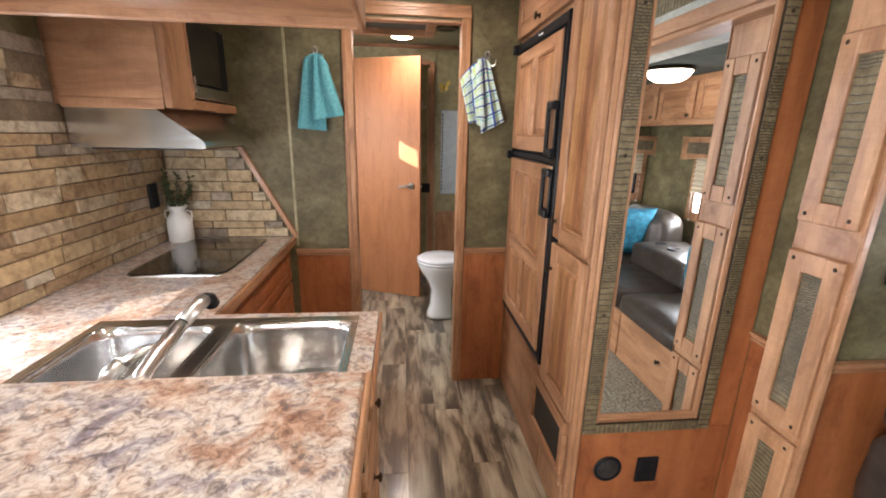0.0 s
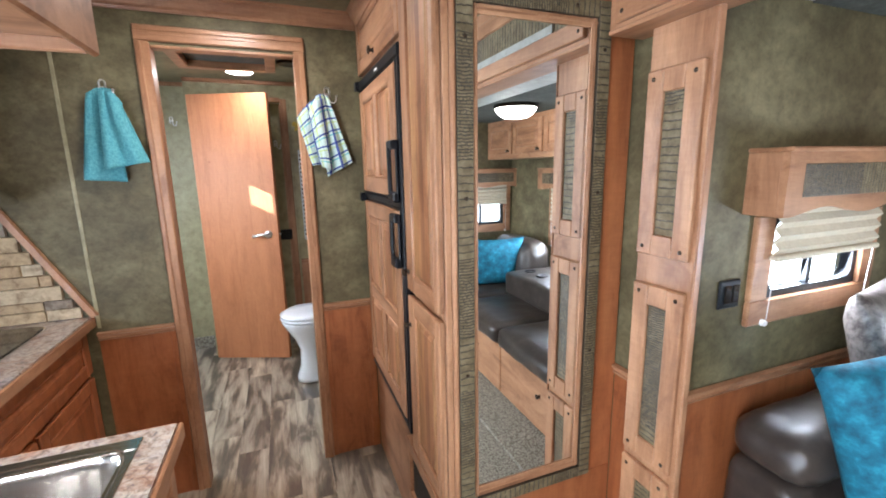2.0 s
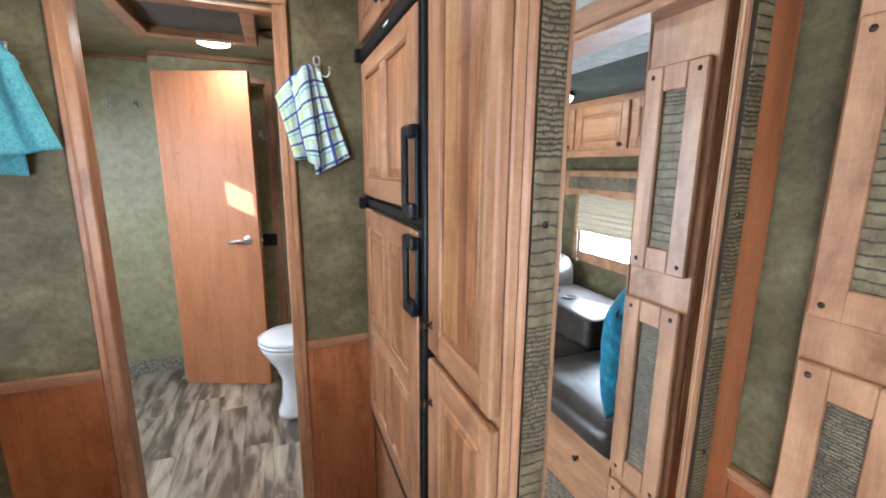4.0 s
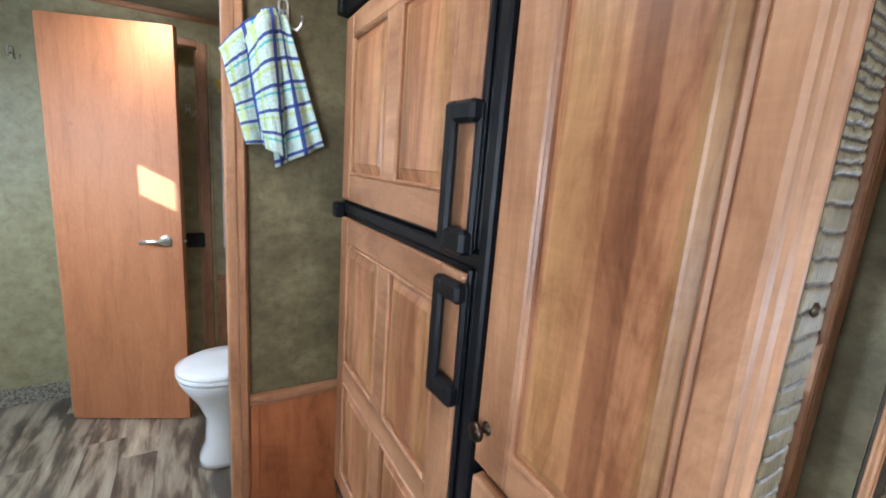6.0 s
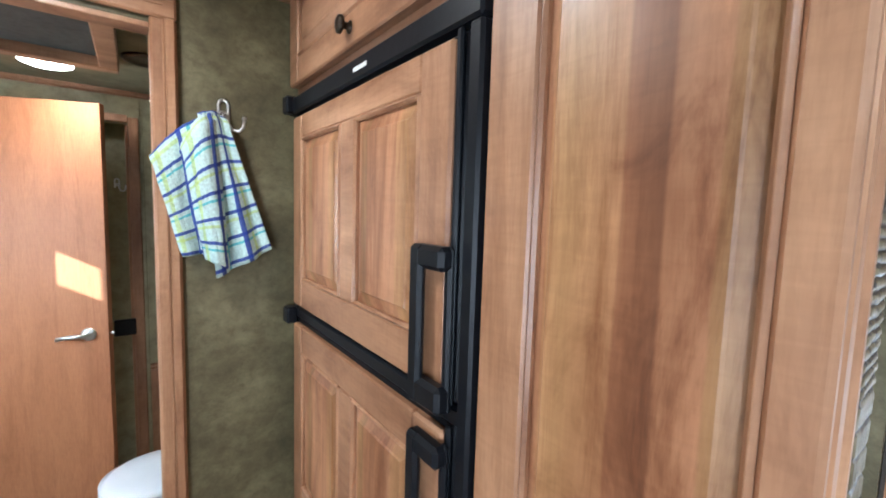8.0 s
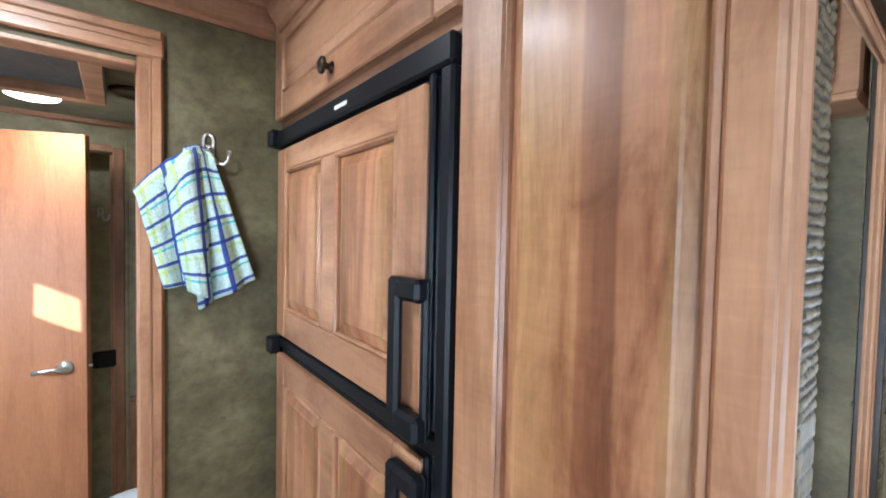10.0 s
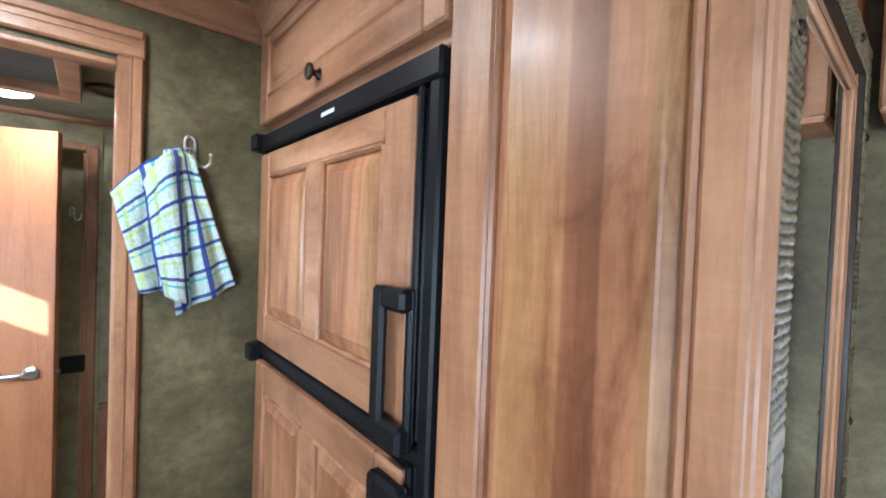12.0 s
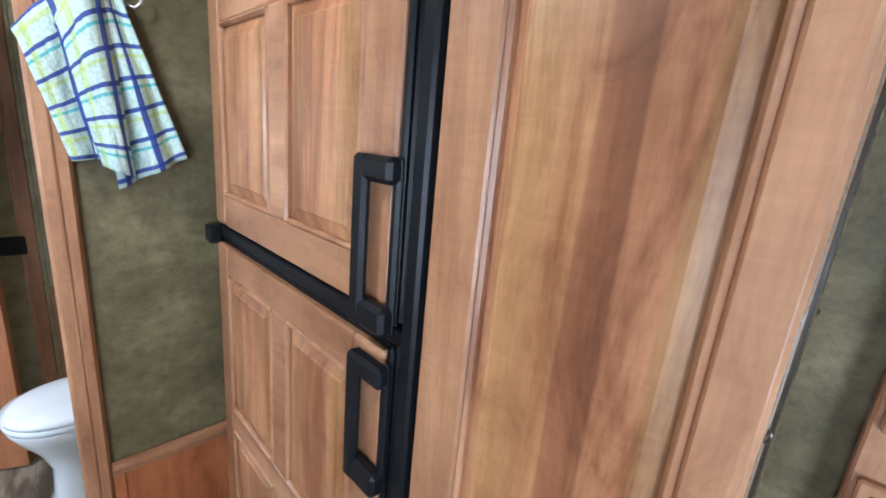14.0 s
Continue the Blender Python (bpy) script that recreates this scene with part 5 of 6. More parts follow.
# ---- slide-out surround ----
pillar = thing("slide_pillar", (PILLAR_X, 1.63, 0), "maple slide-out pillar with croc leather inset panels", "pillar")
bm = bmesh.new()
fblock(bm, pillar_face, (1.549, 0.012, -0.018), (1.740, 1.905, 0.0), 0.004)
fblock(bm, pillar_face, (1.577, 0.012, -0.05), (1.740, 1.905, -0.018))
part("board", bm, wood_z, pillar)
bm = bmesh.new()
fblock(bm, pillar_face, (1.543, 0.012, -0.018), (1.5485, 1.905, 0.003), 0.002)
part("edge", bm, wood_z, pillar)
for k, (v0, v1) in enumerate(((1.278, 1.780), (0.645, 1.192), (0.06, 0.615))):
    u0, u1 = 1.560, 1.729
    bm = bmesh.new()
    for a, b, c, d in ((u0, v0, u0 + 0.052, v1), (u1 - 0.052, v0, u1, v1)):
        fblock(bm, pillar_face, (a, b, 0.0), (c, d, 0.018), 0.004)
    for a, b, c, d in ((u0 + 0.052, v0, u1 - 0.052, v0 + 0.06), (u0 + 0.052, v1 - 0.06, u1 - 0.052, v1)):
        fblock(bm, pillar_face, (a, b, 0.0), (c, d, 0.0175), 0.003)
    leaf = part("panel", bm, wood_z, pillar)
    bm = bmesh.new()
    croc(bm, pillar_face, u0 + 0.05, v0 + 0.058, u1 - 0.05, v1 - 0.058, 0.006, True, 0.022 if k == 0 else 0.016, 0.05 if k == 0 else 0.45, 11.0 + k)
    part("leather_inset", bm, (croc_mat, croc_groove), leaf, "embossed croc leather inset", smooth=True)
    for u in (u0 + 0.022, u1 - 0.022):
        for v in (v0 + 0.024, v1 - 0.024):
            screw(leaf, pillar_face, u, v, 0.018)
lintel = thing("slide_header", (1.62, 0.6, 1.9), "maple header over the slide-out with croc leather insets", "header")
head_face = Face((1.615, 0, 0), (0, 1, 0), (-1, 0, 0))
bm = bmesh.new()
fblock(bm, head_face, (SLIDE_FAR, 1.90, -0.06), (MIRROR_Y - 0.022, CEIL - 0.004, 0.0), 0.004)
part("board", bm, wood_y, lintel)
bm = bmesh.new()
block(bm, (1.61, SLIDE_FAR, 1.893), (1.74, MIRROR_Y - 0.024, 1.905), 0.003)
part("soffit", bm, wood_y, lintel)
for k, (u0, u1) in enumerate(((0.95, 1.79), (0.05, 0.89), (-0.78, -0.01))):
    v0, v1 = 1.915, 2.155
    bm = bmesh.new()
    fblock(bm, head_face, (u0, v0, 0.0), (u1, v0 + 0.058, 0.018), 0.004)
    fblock(bm, head_face, (u0, v1 - 0.058, 0.0), (u1, v1, 0.018), 0.004)
    fblock(bm, head_face, (u0, v0 + 0.058, 0.0), (u0 + 0.06, v1 - 0.058, 0.0175), 0.003)
    fblock(bm, head_face, (u1 - 0.06, v0 + 0.058, 0.0), (u1, v1 - 0.058, 0.0175), 0.003)
    leaf = part("panel", bm, wood_y, lintel)
    bm = bmesh.new()
    croc(bm, head_face, u0 + 0.058, v0 + 0.056, u1 - 0.058, v1 - 0.056, 0.006, False, 0.022, 0.1, 21.0 + k)
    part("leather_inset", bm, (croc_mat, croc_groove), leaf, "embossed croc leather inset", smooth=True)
    for u in (u0 + 0.025, u1 - 0.025):
        for v in (v0 + 0.024, v1 - 0.024):
            screw(leaf, head_face, u, v, 0.018)

jamb_face = Face((1.745, 0, 0), (0, 1, 0), (-1, 0, 0))
bm = bmesh.new()
sweep(bm, jamb_face, [(v - 0.03, d) for v, d in RAIL], 1.744, MIRROR_Y + 0.002)
structure("trim_gap_rail", bm, wood_y, "maple rail stub beside the slide-out pillar", "moulding")
bm = bmesh.new()
fblock(bm, jamb_face, (1.744, 0.0, 0.0), (MIRROR_Y + 0.002, 0.82, 0.006))
structure("trim_gap_wainscot", bm, cherry_z, "reddish wainscot strip beside the pillar", "panel")

# slide-out end wall: rail, wainscot, switch, window
bm = bmesh.new()
sweep(bm, slide_face, [(v + 0.012, d) for v, d in RAIL], PILLAR_X + 0.004, SLIDE_BACK)
structure("trim_slide_rail", bm, wood_x, "stained maple chair rail in the slide-out", "moulding")
bm = bmesh.new()
fblock(bm, slide_face, (PILLAR_X + 0.004, 0.055, 0.0), (SLIDE_BACK, 0.86, 0.006))
structure("trim_slide_wainscot", bm, cherry_z, "reddish stained wainscot in the slide-out", "panel")
sw = thing("light_switch", (1.79, SLIDE_Y, 1.15), "black double rocker switch on the olive wall", "switch")
bm = bmesh.new()
fblock(bm, slide_face, (1.815, 1.127, 0.0), (1.898, 1.210, 0.010), 0.004)
part("plate", bm, black_plastic, sw)
for u in (1.829, 1.860):
    bm = bmesh.new()
    fblock(bm, slide_face, (u, 1.143, 0.010), (u + 0.026, 1.196, 0.016), 0.003)
    part("rocker", bm, dark_glass, sw)


def window(name, F, u0, v0, u1, v1, group_label, drop, valance_v):
    """A trailer window with rounded dark frame, pleated blind, maple surround and croc valance. The surround's outer size is given."""
    w = thing(name, F.p((u0 + u1) / 2, v0, 0), group_label, "window", kind="structure")
    s = 0.075
    bm = bmesh.new()
    fblock(bm, F, (u0, v0, 0.0), (u1, v0 + s, 0.018), 0.004)
    fblock(bm, F, (u0, v1 - s, 0.0), (u1, v1, 0.018), 0.004)
    fblock(bm, F, (u0, v0 + s, 0.0), (u0 + s, v1 - s, 0.018), 0.004)
    fblock(bm, F, (u1 - s, v0 + s, 0.0), (u1, v1 - s, 0.018), 0.004)
    part("surround", bm, wood_x, w)
    a, b, c, d = u0 + s, v0 + s, u1 - s, v1 - s
    bm = bmesh.new()
    r = 0.05
    pts_o, pts_i = [], []
    for cu, cv, st in ((c, b, -90), (c, d, 0), (a, d, 90), (a, b, 180)):
        su, sv = (-1 if cu == c else 1), (-1 if cv == d else 1)
        for q in range(7):
            an = radians(st + q * 15)
            for pts, ins in ((pts_o, 0.0), (pts_i, 0.022)):
                rr = r - ins if ins else r * 0.02
                pts.append((cu + su * (ins + rr) + rr * math.cos(an), cv + sv * (ins + rr) + rr * math.sin(an)))
    for (o, i_) in ((pts_o, pts_i),):
        n_ = len(o)
        vo = [bm.verts.new(F.p(*p, 0.004)) for p in o]
        vi = [bm.verts.new(F.p(*p, 0.004)) for p in i_]
        vb = [bm.verts.new(F.p(*p, -0.03)) for p in i_]
        for q in range(n_):
            k = (q + 1) % n_
            bm.faces.new((vo[q], vo[k], vi[k], vi[q]))
            bm.faces.new((vi[q], vi[k], vb[k], vb[q]))
    mid = a + (c - a) * 0.48
    fblock(bm, F, (mid - 0.009, b + 0.02, -0.02), (mid + 0.009, d - 0.02, 0.0), 0.002)
    part("window_frame", bm, black_plastic, w, "black rounded window frame")
    for p, q in ((a + 0.01, mid - 0.008), (mid + 0.008, c - 0.01)):
        bm = bmesh.new()
        fblock(bm, F, (p, b + 0.01, -0.016), (q, d - 0.01, -0.012))
        pane = part("pane", bm, glass_mat, w)
        pane.visible_shadow = False
    blind = thing("pleated_blind", F.p((u0 + u1) / 2, drop, 0.03), "cream pleated blind pulled partly down", "blind", "pleated blinds")
    bm = bmesh.new()
    n_ = max(4, int((valance_v + 0.05 - drop) / 0.018))
    prof = []
    for q in range(n_ + 1):
        prof.append((drop + (valance_v + 0.05 - drop) * q / n_, 0.028 + (0.016 if q % 2 else 0.0)))
    sweep(bm, F, prof + [(v, x - 0.002) for v, x in prof[::-1]], a - 0.02, c + 0.02)
    part("pleats", bm, blind_cloth, blind)
    bm = bmesh.new()
    fblock(bm, F, (a - 0.022, drop - 0.016, 0.022), (c + 0.022, drop, 0.048), 0.004)
    part("bottom_rail", bm, blind_cloth, blind)
    for u in (a - 0.012, c + 0.012):
        bm = bmesh.new()
        tube(bm, [F.p(u, drop - 0.01, 0.036), F.p(u, v0 + 0.02, 0.030)], 0.0012, 6)
        lathe(bm, F.p(u, v0 + 0.008, 0.018), F.n, [(0, 0.010), (0.012, 0.009), (0.013, 0.001)], 12)
        part("cord", bm, enamel, blind)
    val = thing("window_valance", F.p((u0 + u1) / 2, valance_v, 0.08), "maple valance box with scalloped edge and croc inset", "valance", "window valances")
    top = valance_v + 0.165
    bm = bmesh.new()
    n_ = 24
    pts = []
    for q in range(n_ + 1):
        u = u0 - 0.05 + (u1 - u0 + 0.10) * q / n_
        t = abs(2 * q / n_ - 1)
        pts.append(F.p(u, valance_v + 0.022 * (0.5 + 0.5 * math.cos(t * 2 * math.pi * 1.0 + math.pi)) if t < 0.9 else valance_v, 0.085))
    pts += [F.p(u1 + 0.05, top, 0.085), F.p(u0 - 0.05, top, 0.085)]
    prism(bm, pts, F.n * 0.018)
    front = part("front", bm, wood_x, val)
    bm = bmesh.new()
    for u in (u0 - 0.05, u1 + 0.032):
        fblock(bm, F, (u, valance_v, 0.0), (u + 0.018, top, 0.085), 0.002)
    part("side", bm, wood_z, val)
    bm = bmesh.new()
    fblock(bm, F, (u0 - 0.056, top, 0.0), (u1 + 0.056, top + 0.012, 0.112), 0.004)
    part("lid", bm, wood_x, val)
    bm = bmesh.new()
    croc(bm, F, u0 + 0.015, valance_v + 0.05, u1 - 0.015, top - 0.03, 0.1035, False, 0.014, 0.1, u0)
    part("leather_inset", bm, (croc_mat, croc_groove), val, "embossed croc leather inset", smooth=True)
    bm = bmesh.new()
    fblock(bm, F, (u0 + 0.3, v0 - 0.6, -0.42), (u1 + 2.2, v1 + 0.8, -0.40))
    structure("backdrop", bm, outdoor, "bright daylight outside the window", "backdrop")


window("window_1", slide_face, 1.930, 1.060, 2.535, 1.46, "sliding trailer window in a maple surround", 1.272, 1.392)
window("window_2", back_face, -0.125, 0.855, 0.925, 1.44, "long trailer window behind the sofa", 1.10, 1.34)
window("window_3", Face((0, SLIDE_FAR, 0), (1, 0, 0), (0, 1, 0)), 2.22, 0.90, 2.845, 1.40, "trailer window in a maple surround at the sofa's far end", 1.19, 1.34)

upper = thing("upper_cabinet", (2.7, 0.36, 1.6), "long maple upper cabinets above the sofa", "cabinet")
upper_face = Face((2.60, 0, 0), (0, 1, 0), (-1, 0, 0))
bm = bmesh.new()
block(bm, (2.60, SLIDE_FAR + 0.002, 1.60), (SLIDE_BACK - 0.002, SLIDE_Y - 0.02, SLIDE_TOP - 0.012), 0.003)
part("body", bm, wood_y, upper)
for i in range(5):
    u0 = SLIDE_FAR + 0.04 + i * 0.455
    leaf = framed(upper, upper_face, u0, 1.64, u0 + 0.43, 1.90, 0.02, 0.05, [(u0 + 0.05, 1.69, u0 + 0.38, 1.85)], (wood_y, wood_y, wood_y))
    knob(leaf, upper_face, u0 + 0.39, 1.665, 0.02)

dome = thing("dome_lamp", (2.25, 0.30, SLIDE_TOP), "lit dome lamp with bronze rim on the slide-out ceiling", "ceiling lamp")
bm = bmesh.new()
lathe(bm, (2.25, 0.30, SLIDE_TOP - 0.004), (0, 0, -1), [(0, 0.15), (0.02, 0.155), (0.026, 0.15), (0.024, 0.14)], 32)
part("rim", bm, bronze, dome, smooth=True)
bm = bmesh.new()
lathe(bm, (2.25, 0.30, SLIDE_TOP - 0.004), (0, 0, -1), [(0.02, 0.142), (0.04, 0.135), (0.065, 0.115), (0.085, 0.08), (0.092, 0.03), (0.093, 0.001)], 32)
glassdome = part("shade", bm, dome_glow, dome, "lit frosted glass bowl", smooth=True)
glassdome.visible_shadow = False

# sofa in the slide-out
sofa = thing("sofa", (2.4, 0.4, 0.055), "dark brown leather sofa with maple drawer base", "sofa")
sofa_face = Face((1.96, 0, 0), (0, 1, 0), (-1, 0, 0))
bm = bmesh.new()
block(bm, (1.962, SLIDE_FAR + 0.05, 0.057), (2.80, SLIDE_Y - 0.03, 0.40), 0.003)
part("base", bm, wood_y, sofa)
for u0, u1 in ((-0.10, 0.655), (0.665, 1.44)):
    bm = bmesh.new()
    fblock(bm, sofa_face, (u0, 0.07, -0.002), (u1, 0.39, 0.014), 0.004)
    dr = part("drawer", bm, wood_y, sofa)
    knob(dr, sofa_face, u0 + (u1 - u0) * 0.57, 0.277, 0.014)
for u0, u1 in ((0.66, 1.325), (0.04, 0.65), (-0.58, 0.03)):
    bm = bmesh.new()
    soft_block(bm, (1.91, u0, 0.395), (2.62, u1, 0.53), 0.045, 0.014)
    part("seat", bm, leather, sofa, smooth=True)
    bm = bmesh.new()
    soft_block(bm, (2.52, u0, 0.50), (2.78, u1, 0.90), 0.09, 0.03)
    if not (0.0 < u0 < 0.1):
        part("backrest", bm, leather, sofa, smooth=True)
    else:
        bm.free()
AX = 1.868
for u0, u1 in ((1.33, 1.548), (-0.77, -0.57)):
    bm = bmesh.new()
    soft_block(bm, (AX + 0.01, u0 + 0.015, 0.30), (2.76, u1, 0.680), 0.045, 0.008)
    arm = part("arm", bm, leather, sofa, smooth=True)
    bm = bmesh.new()
    soft_block(bm, (AX, u0 - 0.01, 0.682), (2.76, u1, 0.828), 0.072, 0.006)
    part("arm_pad", bm, leather, arm, smooth=True)
console = thing("sofa_console", (2.4, 0.30, 0.54), "fold-down leather console with cup holders on the sofa", "console")
bm = bmesh.new()
soft_block(bm, (2.33, 0.03, 0.535), (2.76, 0.68, 0.71), 0.025, 0.003)
part("pad", bm, leather, console, smooth=True)
for y in (0.14, 0.30):
    bm = bmesh.new()
    lathe(bm, (2.50, y, 0.710), (0, 0, 1), [(0, 0.045), (0.006, 0.045), (0.008, 0.040), (0.004, 0.036), (0.0045, 0.001)], 24)
    part("cup_holder", bm, black_plastic, console, "black cup holder", smooth=True)


def pillow_axes(mat, at, across, up, size, thick, label):
    """A cushion with its middle at a point, lying along two directions."""
    x = Vector(across).normalized()
    z = Vector(up)
    z = (z - x * z.dot(x)).normalized()
    p = thing("throw_pillow", at, label, "pillow", "throw pillows on the sofa")
    p.rotation_euler = Matrix((x, z.cross(x), z)).transposed().to_euler()
    bm = bmesh.new()
    pillow_mesh(bm, size, thick)
    part("cover", bm, mat, p, smooth=True, local=True)


def pillow(mat, at, tilt, turn, lean, size, thick, label):
    p = thing("throw_pillow", at, label, "pillow", "throw pillows on the sofa")
    p.rotation_euler = (radians(tilt), radians(lean), radians(turn))
    bm = bmesh.new()
    pillow_mesh(bm, size, thick)
    part("cover", bm, mat, p, smooth=True, local=True)


pillow_axes(teal_plush, (2.135, 1.192, 0.865), (0.879, -0.39, 0.273), (-0.206, 0.206, 0.955), 0.265, 0.09, "teal plush throw pillow leaning on the sofa arm")
pillow(silver_croc, (2.36, 1.425, 0.985), -14, 12, 0, 0.19, 0.06, "silver-brown croc patterned throw pillow on the sofa")
pillow(teal_plush, (2.38, -0.18, 0.74), -12, 10, 0, 0.215, 0.08, "teal plush throw pillow at the sofa's far end")

# ---- bathroom ----
door = thing("bath_door", (0.125, 4.455, FLOOR + 0.008), "plain maple veneer door standing ajar with lever handle", "door")
door.rotation_euler = (0, 0, radians(-23.3))
bm = bmesh.new()
block(bm, (0.0, -0.018, 0.0), (0.593, 0.018, 2.040), 0.002)
part("leaf", bm, birch, door, local=True)
bm = bmesh.new()
lathe(bm, (0.514, -0.018, 1.010), (0, -1, 0), [(0, 0.030), (0.006, 0.029), (0.010, 0.020), (0.012, 0.010), (0.045, 0.010)], 24)
tube(bm, [(0.514, -0.060, 1.010), (0.49, -0.062, 1.012), (0.45, -0.062, 1.008), (0.412, -0.060, 1.000)], 0.0095, 10)
part("lever_handle", bm, chrome, door, "brushed nickel lever handle", smooth=True, local=True)
bm = bmesh.new()
tube(bm, [(0.593, 0.0, 1.01), (0.605, 0.0, 1.01)], 0.006, 8)
part("latch", bm, chrome, door, local=True)
bm = bmesh.new()
lathe(bm, (0.119, -0.0175, 1.557), (0, -1, 0), [(0, 0.012), (0.0008, 0.011), (0.001, 0.001)], 12)
part("knot", bm, cherry_z, door, local=True)
frame2 = thing("door_2", (0.44, FAR, 0), "maple frame round the far bathroom doorway", "doorway", kind="structure")
bm = bmesh.new()
fblock(bm, far_face, (0.757, 0.0, 0.0), (0.803, 2.09, 0.016), 0.004)
part("casing", bm, wood_z, frame2)
bm = bmesh.new()
fblock(bm, far_face, (0.118, 2.062, 0.0), (0.757, 2.10, 0.015), 0.004)
part("head_casing", bm, wood_x, frame2)
bm = bmesh.new()
block(bm, (0.745, FAR + 0.001, 0.0), (0.775, FAR + 0.06, 2.05), 0.002)
part("jamb", bm, wood_z, frame2)
lock = thing("door_lock", (0.75, FAR - 0.01, 0.98), "black lock box on the door jamb", "lock")
bm = bmesh.new()
block(bm, (0.672, FAR - 0.012, 0.975), (0.765, FAR - 0.0165 - 0.03, 1.058), 0.006)
part("case", bm, black_plastic, lock)
nook_face = Face((0, NOOK, 0), (1, 0, 0), (0, -1, 0))
hook_thing(-0.207, 1.925, nook_face)
hook_thing(-0.041, 1.940, nook_face)
hook_thing(0.70, 1.77, far_face, -0.30)
bm = bmesh.new()
block(bm, (0.45, FAR + 0.30, 0.0), (0.95, FAR + 0.33, CEIL))
structure("wall_closet_beyond", bm, bath_paper, "olive panel seen behind the ajar door", "wall")
bm = bmesh.new()
for F, a, b in ((far_face, 0.102, 1.70), (nook_face, LEFT, 0.099)):
    sweep(bm, F, [(2.190, 0.0), (2.190, 0.010), (2.196, 0.015), (2.205, 0.010), (2.219, 0.010), (2.219, 0.0)], a, b)
structure("trim_bath_crown", bm, wood_x, "slim moulding at the bathroom ceiling", "moulding")
bm = bmesh.new()
fblock(bm, far_face, (0.808, 0.02, 0.0), (0.820, 2.19, 0.005), 0.002)
structure("trim_bath_seam", bm, bath_paper, "pale seam strip on the bathroom wall", "trim")
bm = bmesh.new()
sweep(bm, far_face, [(v - 0.09, d) for v, d in RAIL], 0.8205, 1.70)
fblock(bm, far_face, (0.8205, 0.0, 0.0), (1.70, 0.755, 0.007))
fblock(bm, far_face, (0.860, 0.05, 0.007), (0.874, 0.75, 0.012), 0.002)
structure("trim_bath_wainscot", bm, wood_z, "maple wainscot and rail in the bathroom", "panel")
bm = bmesh.new()
fblock(bm, nook_face, (LEFT + 0.002, 0.0, 0.0), (0.098, FLOOR + 0.105, 0.012), 0.004)
structure("baseboard", bm, carpet_mat, "carpeted baseboard along the bathroom wall", "baseboard")
strip = thing("perforated_rack", (0.95, FAR - 0.01, 1.0), "pale perforated plastic rack on the bathroom wall", "rack")
bm = bmesh.new()
fblock(bm, far_face, (0.862, 0.96, 0.004), (1.08, 1.70, 0.022), 0.006)
part("board", bm, frost, strip)
for q in range(20):
    bm = bmesh.new()
    fblock(bm, far_face, (0.870, 1.00 + q * 0.034, 0.0215), (0.878, 1.017 + q * 0.034, 0.0235), 0.001)
    part("slot", bm, dark_glass, strip)
moth = thing("butterfly_ornament", (0.885, FAR - 0.01, 1.89), "small yellow butterfly ornament on the bathroom wall", "ornament")
for side in (-1, 1):
    bm = bmesh.new()
    outline = [(0.003, -0.010), (0.012, -0.032), (0.030, -0.036), (0.036, -0.018), (0.024, -0.004), (0.046, 0.012), (0.050, 0.034), (0.034, 0.042), (0.014, 0.028), (0.003, 0.010)]
    prism(bm, [Vector((0.885 + side * u, FAR - 0.004 - abs(u) * 0.35, 1.89 + v + 0.35 * u * side)) for u, v in outline], (0, -0.003, 0))
    part("wing", bm, yellow_mat, moth)
bm = bmesh.new()
tube(bm, [(0.872, FAR - 0.006, 1.862), (0.885, FAR - 0.006, 1.89), (0.896, FAR - 0.006, 1.915)], 0.0045, 8)
part("body", bm, bronze, moth)
vent2 = thing("roof_vent", (0.45, 3.55, CEIL), "maple framed roof vent in the bathroom ceiling", "roof vent")
bm = bmesh.new()
for lo, hi in (((0.18, 3.33), (0.74, 3.39)), ((0.18, 3.90), (0.74, 3.96)), ((0.18, 3.39), (0.24, 3.90)), ((0.68, 3.39), (0.74, 3.90))):
    block(bm, (lo[0], lo[1], CEIL - 0.05), (hi[0], hi[1], CEIL - 0.002), 0.004)
part("frame", bm, wood_x, vent2)
bm = bmesh.new()
block(bm, (0.24, 3.39, CEIL - 0.010), (0.68, 3.90, CEIL - 0.004))
part("lid", bm, headliner, vent2)
spk2 = thing("ceiling_speaker", (0.83, 3.85, CEIL), "round dark speaker in the bathroom ceiling", "speaker")
bm = bmesh.new()
lathe(bm, (0.83, 3.85, CEIL - 0.002), (0, 0, -1), [(0, 0.085), (0.008, 0.083), (0.012, 0.07), (0.007, 0.06), (0.010, 0.001)], 28)
part("grille", bm, bronze, spk2, smooth=True)
shelf = thing("corner_shelf", (-0.5, NOOK - 0.06, 1.1), "small maple shelf in the bathroom corner", "shelf")
bm = bmesh.new()
block(bm, (LEFT + 0.002, NOOK - 0.16, 1.085), (-0.335, NOOK - 0.002, 1.105), 0.003)
block(bm, (LEFT + 0.002, NOOK - 0.018, 1.1055), (-0.335, NOOK - 0.002, 1.225), 0.003)
part("board", bm, wood_x, shelf)
rod = thing("shower_rod", (-0.4, NOOK - 0.02, 2.0), "short nickel rod end on the bathroom wall", "rod")
bm = bmesh.new()
lathe(bm, (-0.405, NOOK - 0.001, 2.075), (0, -1, 0), [(0, 0.028), (0.010, 0.026), (0.014, 0.014), (0.05, 0.013)], 20)
part("flange", bm, lamp_ring, rod, smooth=True)

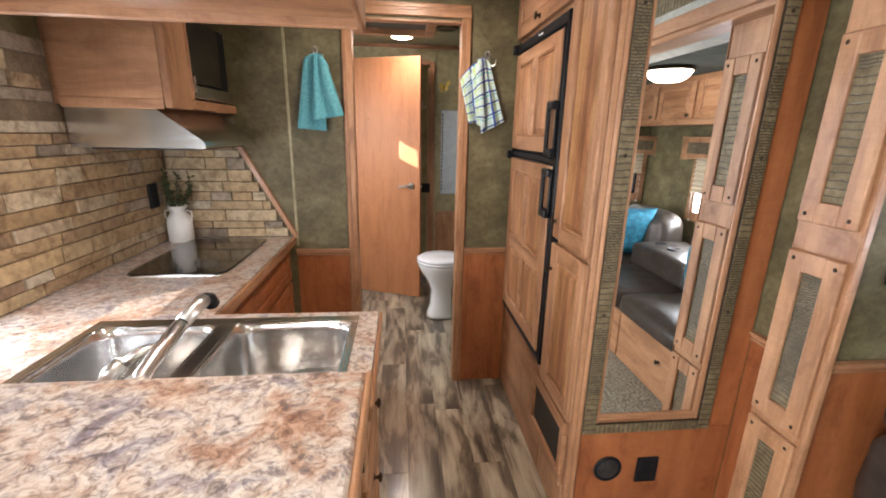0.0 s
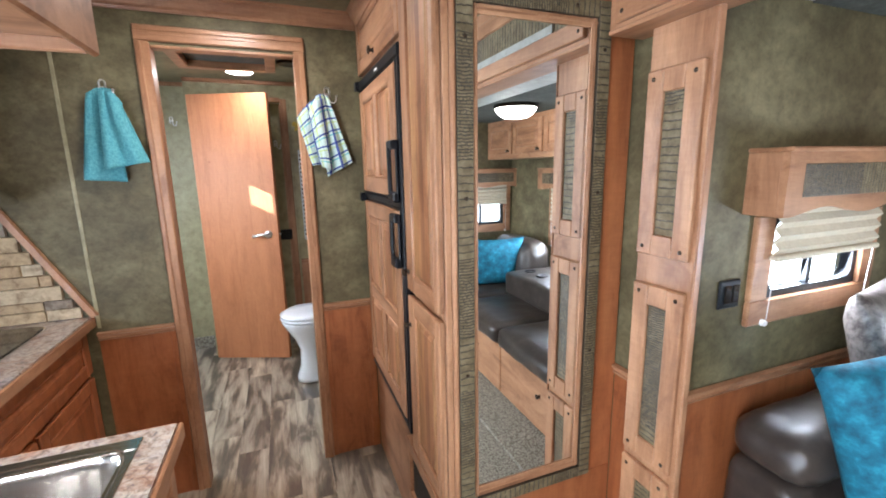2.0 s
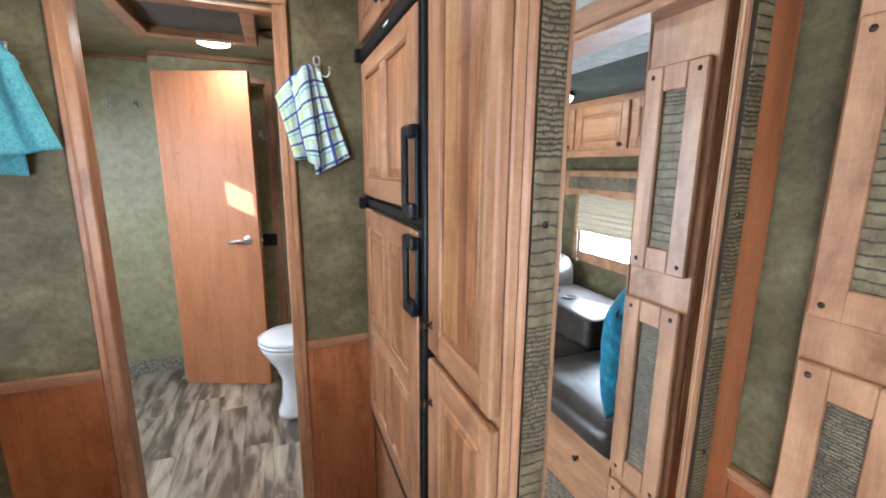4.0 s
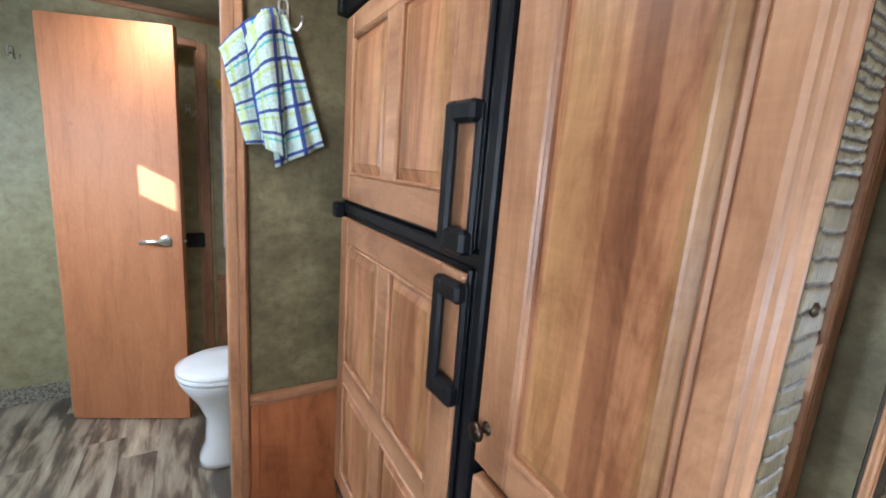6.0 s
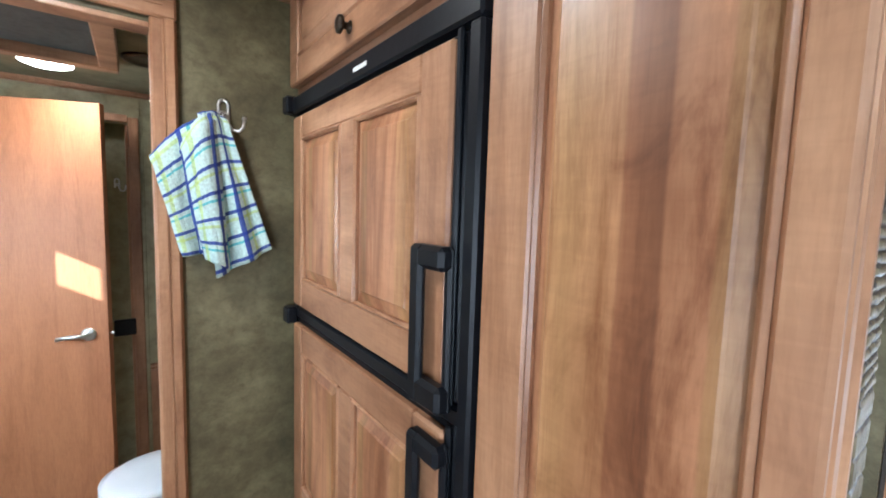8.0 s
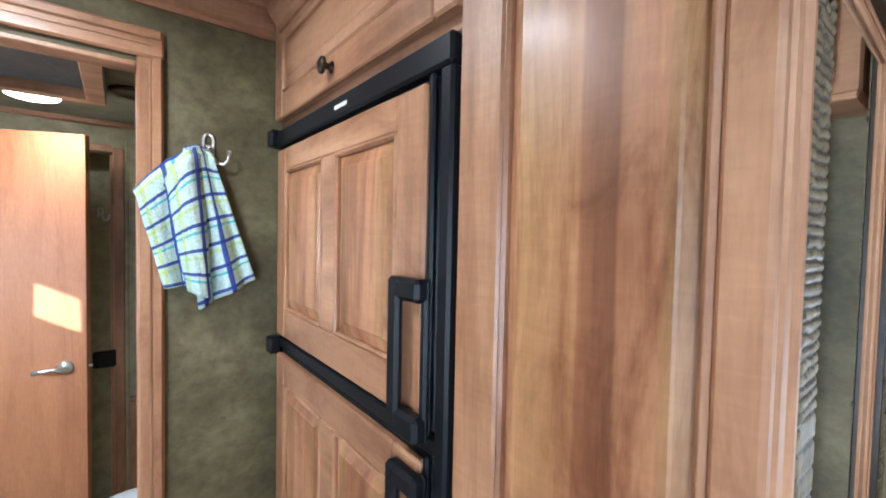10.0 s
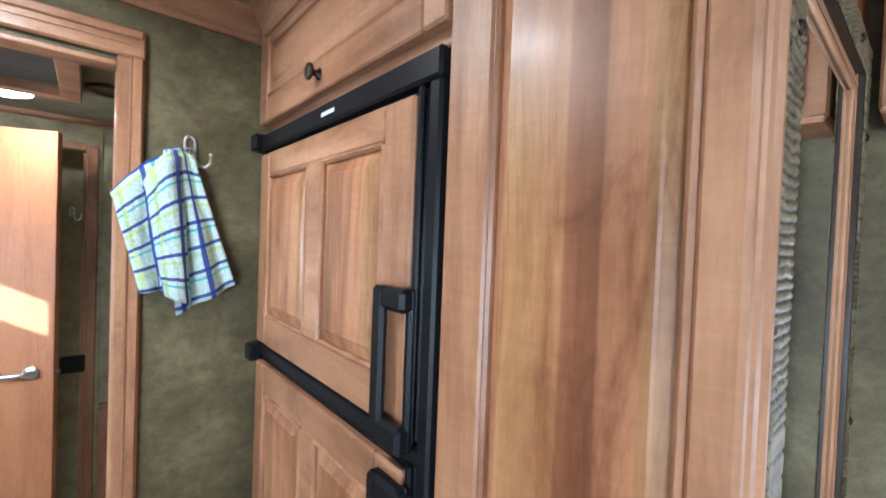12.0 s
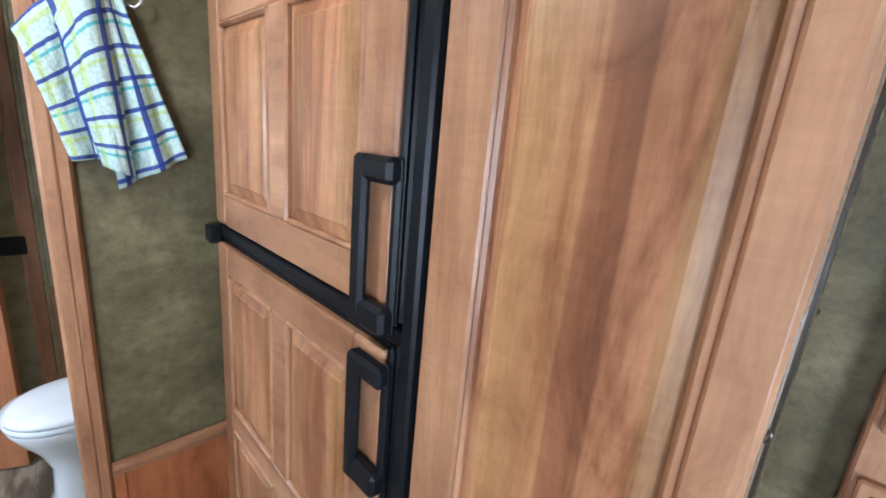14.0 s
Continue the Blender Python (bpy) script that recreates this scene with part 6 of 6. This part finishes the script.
wc = thing("toilet", (0.80, 3.82, 0), "white ceramic RV toilet with closed lid", "toilet")
bm = bmesh.new()
TX, TY = 0.82, 3.82
loft(bm, [(0.006, TX, TY, 0.115, 0.105, 2.6), (0.03, TX, TY, 0.112, 0.102, 2.6), (0.10, TX + 0.005, TY, 0.090, 0.088, 2.4), (0.22, TX + 0.005, TY, 0.085, 0.085, 2.3), (0.30, TX, TY, 0.115, 0.105, 2.2), (0.37, TX, TY, 0.165, 0.145, 2.1), (0.415, TX, TY, 0.188, 0.168, 2.1), (0.425, TX, TY, 0.186, 0.166, 2.1)], 36)
part("bowl", bm, white_china, wc, smooth=True)
bm = bmesh.new()
loft(bm, [(0.427, TX, TY, 0.190, 0.170, 2.1), (0.442, TX, TY, 0.197, 0.178, 2.1), (0.450, TX, TY, 0.190, 0.170, 2.1)], 36)
part("seat", bm, white_china, wc, smooth=True)
bm = bmesh.new()
loft(bm, [(0.452, TX, TY, 0.192, 0.172, 2.1), (0.466, TX, TY, 0.196, 0.176, 2.1), (0.478, TX + 0.01, TY, 0.175, 0.155, 2.1), (0.482, TX + 0.02, TY, 0.08, 0.07, 2.0)], 36)
part("lid", bm, white_china, wc, smooth=True)
bm = bmesh.new()
block(bm, (0.985, 3.72, 0.02), (1.12, 3.92, 0.56), 0.03)
part("tank", bm, white_china, wc)
wc.location.z += FLOOR
wc.scale = (1, 1, 1.08)

# assumed entry behind the walk: added bright screen, widened to block the sun
bm = bmesh.new()
block(bm, (LEFT - 0.6, ASSUMED_ENTRY[0] - 2.2, -0.3), (LEFT - 0.58, ASSUMED_ENTRY[2] + 0.4, 3.2))
structure("backdrop", bm, outdoor, "added glowing screen outside the assumed entry opening", "backdrop")

# slant trim on the partition beside the stone
slant = thing("slant_trim", (-0.19, END - 0.01, 0.96), "slanted maple trim strip ending the stone", "trim")
bm = bmesh.new()
a, b = Vector((-0.315, END, 1.44)), Vector((-0.058, END, 0.957))
side = Vector((b.z - a.z, 0, a.x - b.x)).normalized() * 0.011
prism(bm, [a + side, b + side, b - side, a - side], (0, -0.024, 0))
part("strip", bm, wood_z, slant)

# ---- stone backsplash ----
splash = thing("stone_backsplash", (LEFT, 2.2, Z1), "split-face stone backsplash in cream, tan and brown", "backsplash")
bm = bmesh.new()
block(bm, (LEFT, 1.74, Z1), (LEFT + 0.006, END, 1.76))
block(bm, (LEFT + 0.006, END - 0.006, Z1), (-0.32, END, 1.575))
part("mortar", bm, mortar_mat, splash, "tan mortar bed")
rng = random.Random(4)
meshes = []


def stone_piece(name, size):
    bm = bmesh.new()
    lx, ly, lz = size
    b = 0.002
    nz = [rng.uniform(-0.003, 0.003) for _ in range(6)]
    back = [(0, 0, 0), (0, ly, 0), (0, ly, lz), (0, 0, lz)]
    front = [(lx + nz[0], b, b), (lx + nz[1], ly / 2, b), (lx + nz[2], ly - b, b), (lx + nz[3], ly - b, lz - b), (lx + nz[4], ly / 2, lz - b), (lx + nz[5], b, lz - b)]
    vs = [bm.verts.new(p) for p in back + front]
    bmesh.ops.convex_hull(bm, input=vs)
    me = bpy.data.meshes.new(name)
    bm.to_mesh(me)
    bm.free()
    me.materials.append(stone_mat)
    return me


def set_piece(me, m):
    ob = new("stone", me)
    ob.parent = splash
    ob.matrix_basis = Matrix.Translation(-splash.location) @ m
    return ob


z = Z1 + 0.002
while z < 1.73:
    ROW = rng.choice((0.038, 0.046, 0.052, 0.060))
    y = 1.76 - rng.uniform(0, 0.02)
    while y < END - 0.03:
        w = rng.choice((0.11, 0.16, 0.22, 0.28, 0.34))
        w = min(w, END - 0.004 - y)
        top = 1.425 if y + w > 2.27 and z + ROW > 1.425 else 9
        if w > 0.03 and z + ROW < top + 0.15:
            set_piece(stone_piece("stone", (rng.uniform(0.009, 0.020), w - 0.001, ROW - 0.001)), Matrix.Translation((LEFT + 0.005, y, z)))
        y += w
    if z + ROW < 1.59:
        x = LEFT + 0.026
        limit = -0.075 - (z + ROW - Z1) * 0.507
        while x < limit - 0.02:
            w = min(rng.choice((0.10, 0.14, 0.19, 0.26)), limit - x)
            set_piece(stone_piece("stone", (rng.uniform(0.008, 0.015), w - 0.001, ROW - 0.001)), Matrix.Translation((x, END - 0.005, z)) @ Matrix(((0, 1, 0, 0), (-1, 0, 0, 0), (0, 0, 1, 0), (0, 0, 0, 1))))
            x += w
    z += ROW

# ---- floor planks ----
floor_vinyl = thing("vinyl_floor", (0.4, 2.4, FLOOR), "grey-brown wood-look vinyl plank floor", "floor", kind="structure")
rng = random.Random(9)


def plank_mesh(w, length):
    bm = bmesh.new()
    block(bm, (0.0004, 0.0004, -0.003), (w - 0.0004, length - 0.0004, 0.0), 0.0006)
    me = bpy.data.meshes.new("plank")
    bm.to_mesh(me)
    bm.free()
    me.materials.append(vinyl_mat)
    return me


shared = {}
x = LEFT
while x < 1.75:
    w = 0.152
    y = 0.40 - rng.uniform(0.0, 0.9)
    while y < FAR + 1.2:
        length = 0.914
        y0, y1 = max(y, 0.40), min(y + length, FAR + 1.2)
        x1 = min(x + w, 1.08 if y1 < MIRROR_Y + 0.9 and x > 1.0 else 1.755)
        key = (round(x1 - x, 3), round(y1 - y0, 3))
        if key[0] > 0.01 and key[1] > 0.02:
            if key not in shared:
                shared[key] = plank_mesh(*key)
            ob = new("plank", shared[key])
            ob.parent = floor_vinyl
            ob.location = Vector((x, y0, FLOOR)) - floor_vinyl.location
        y += length
    x += w
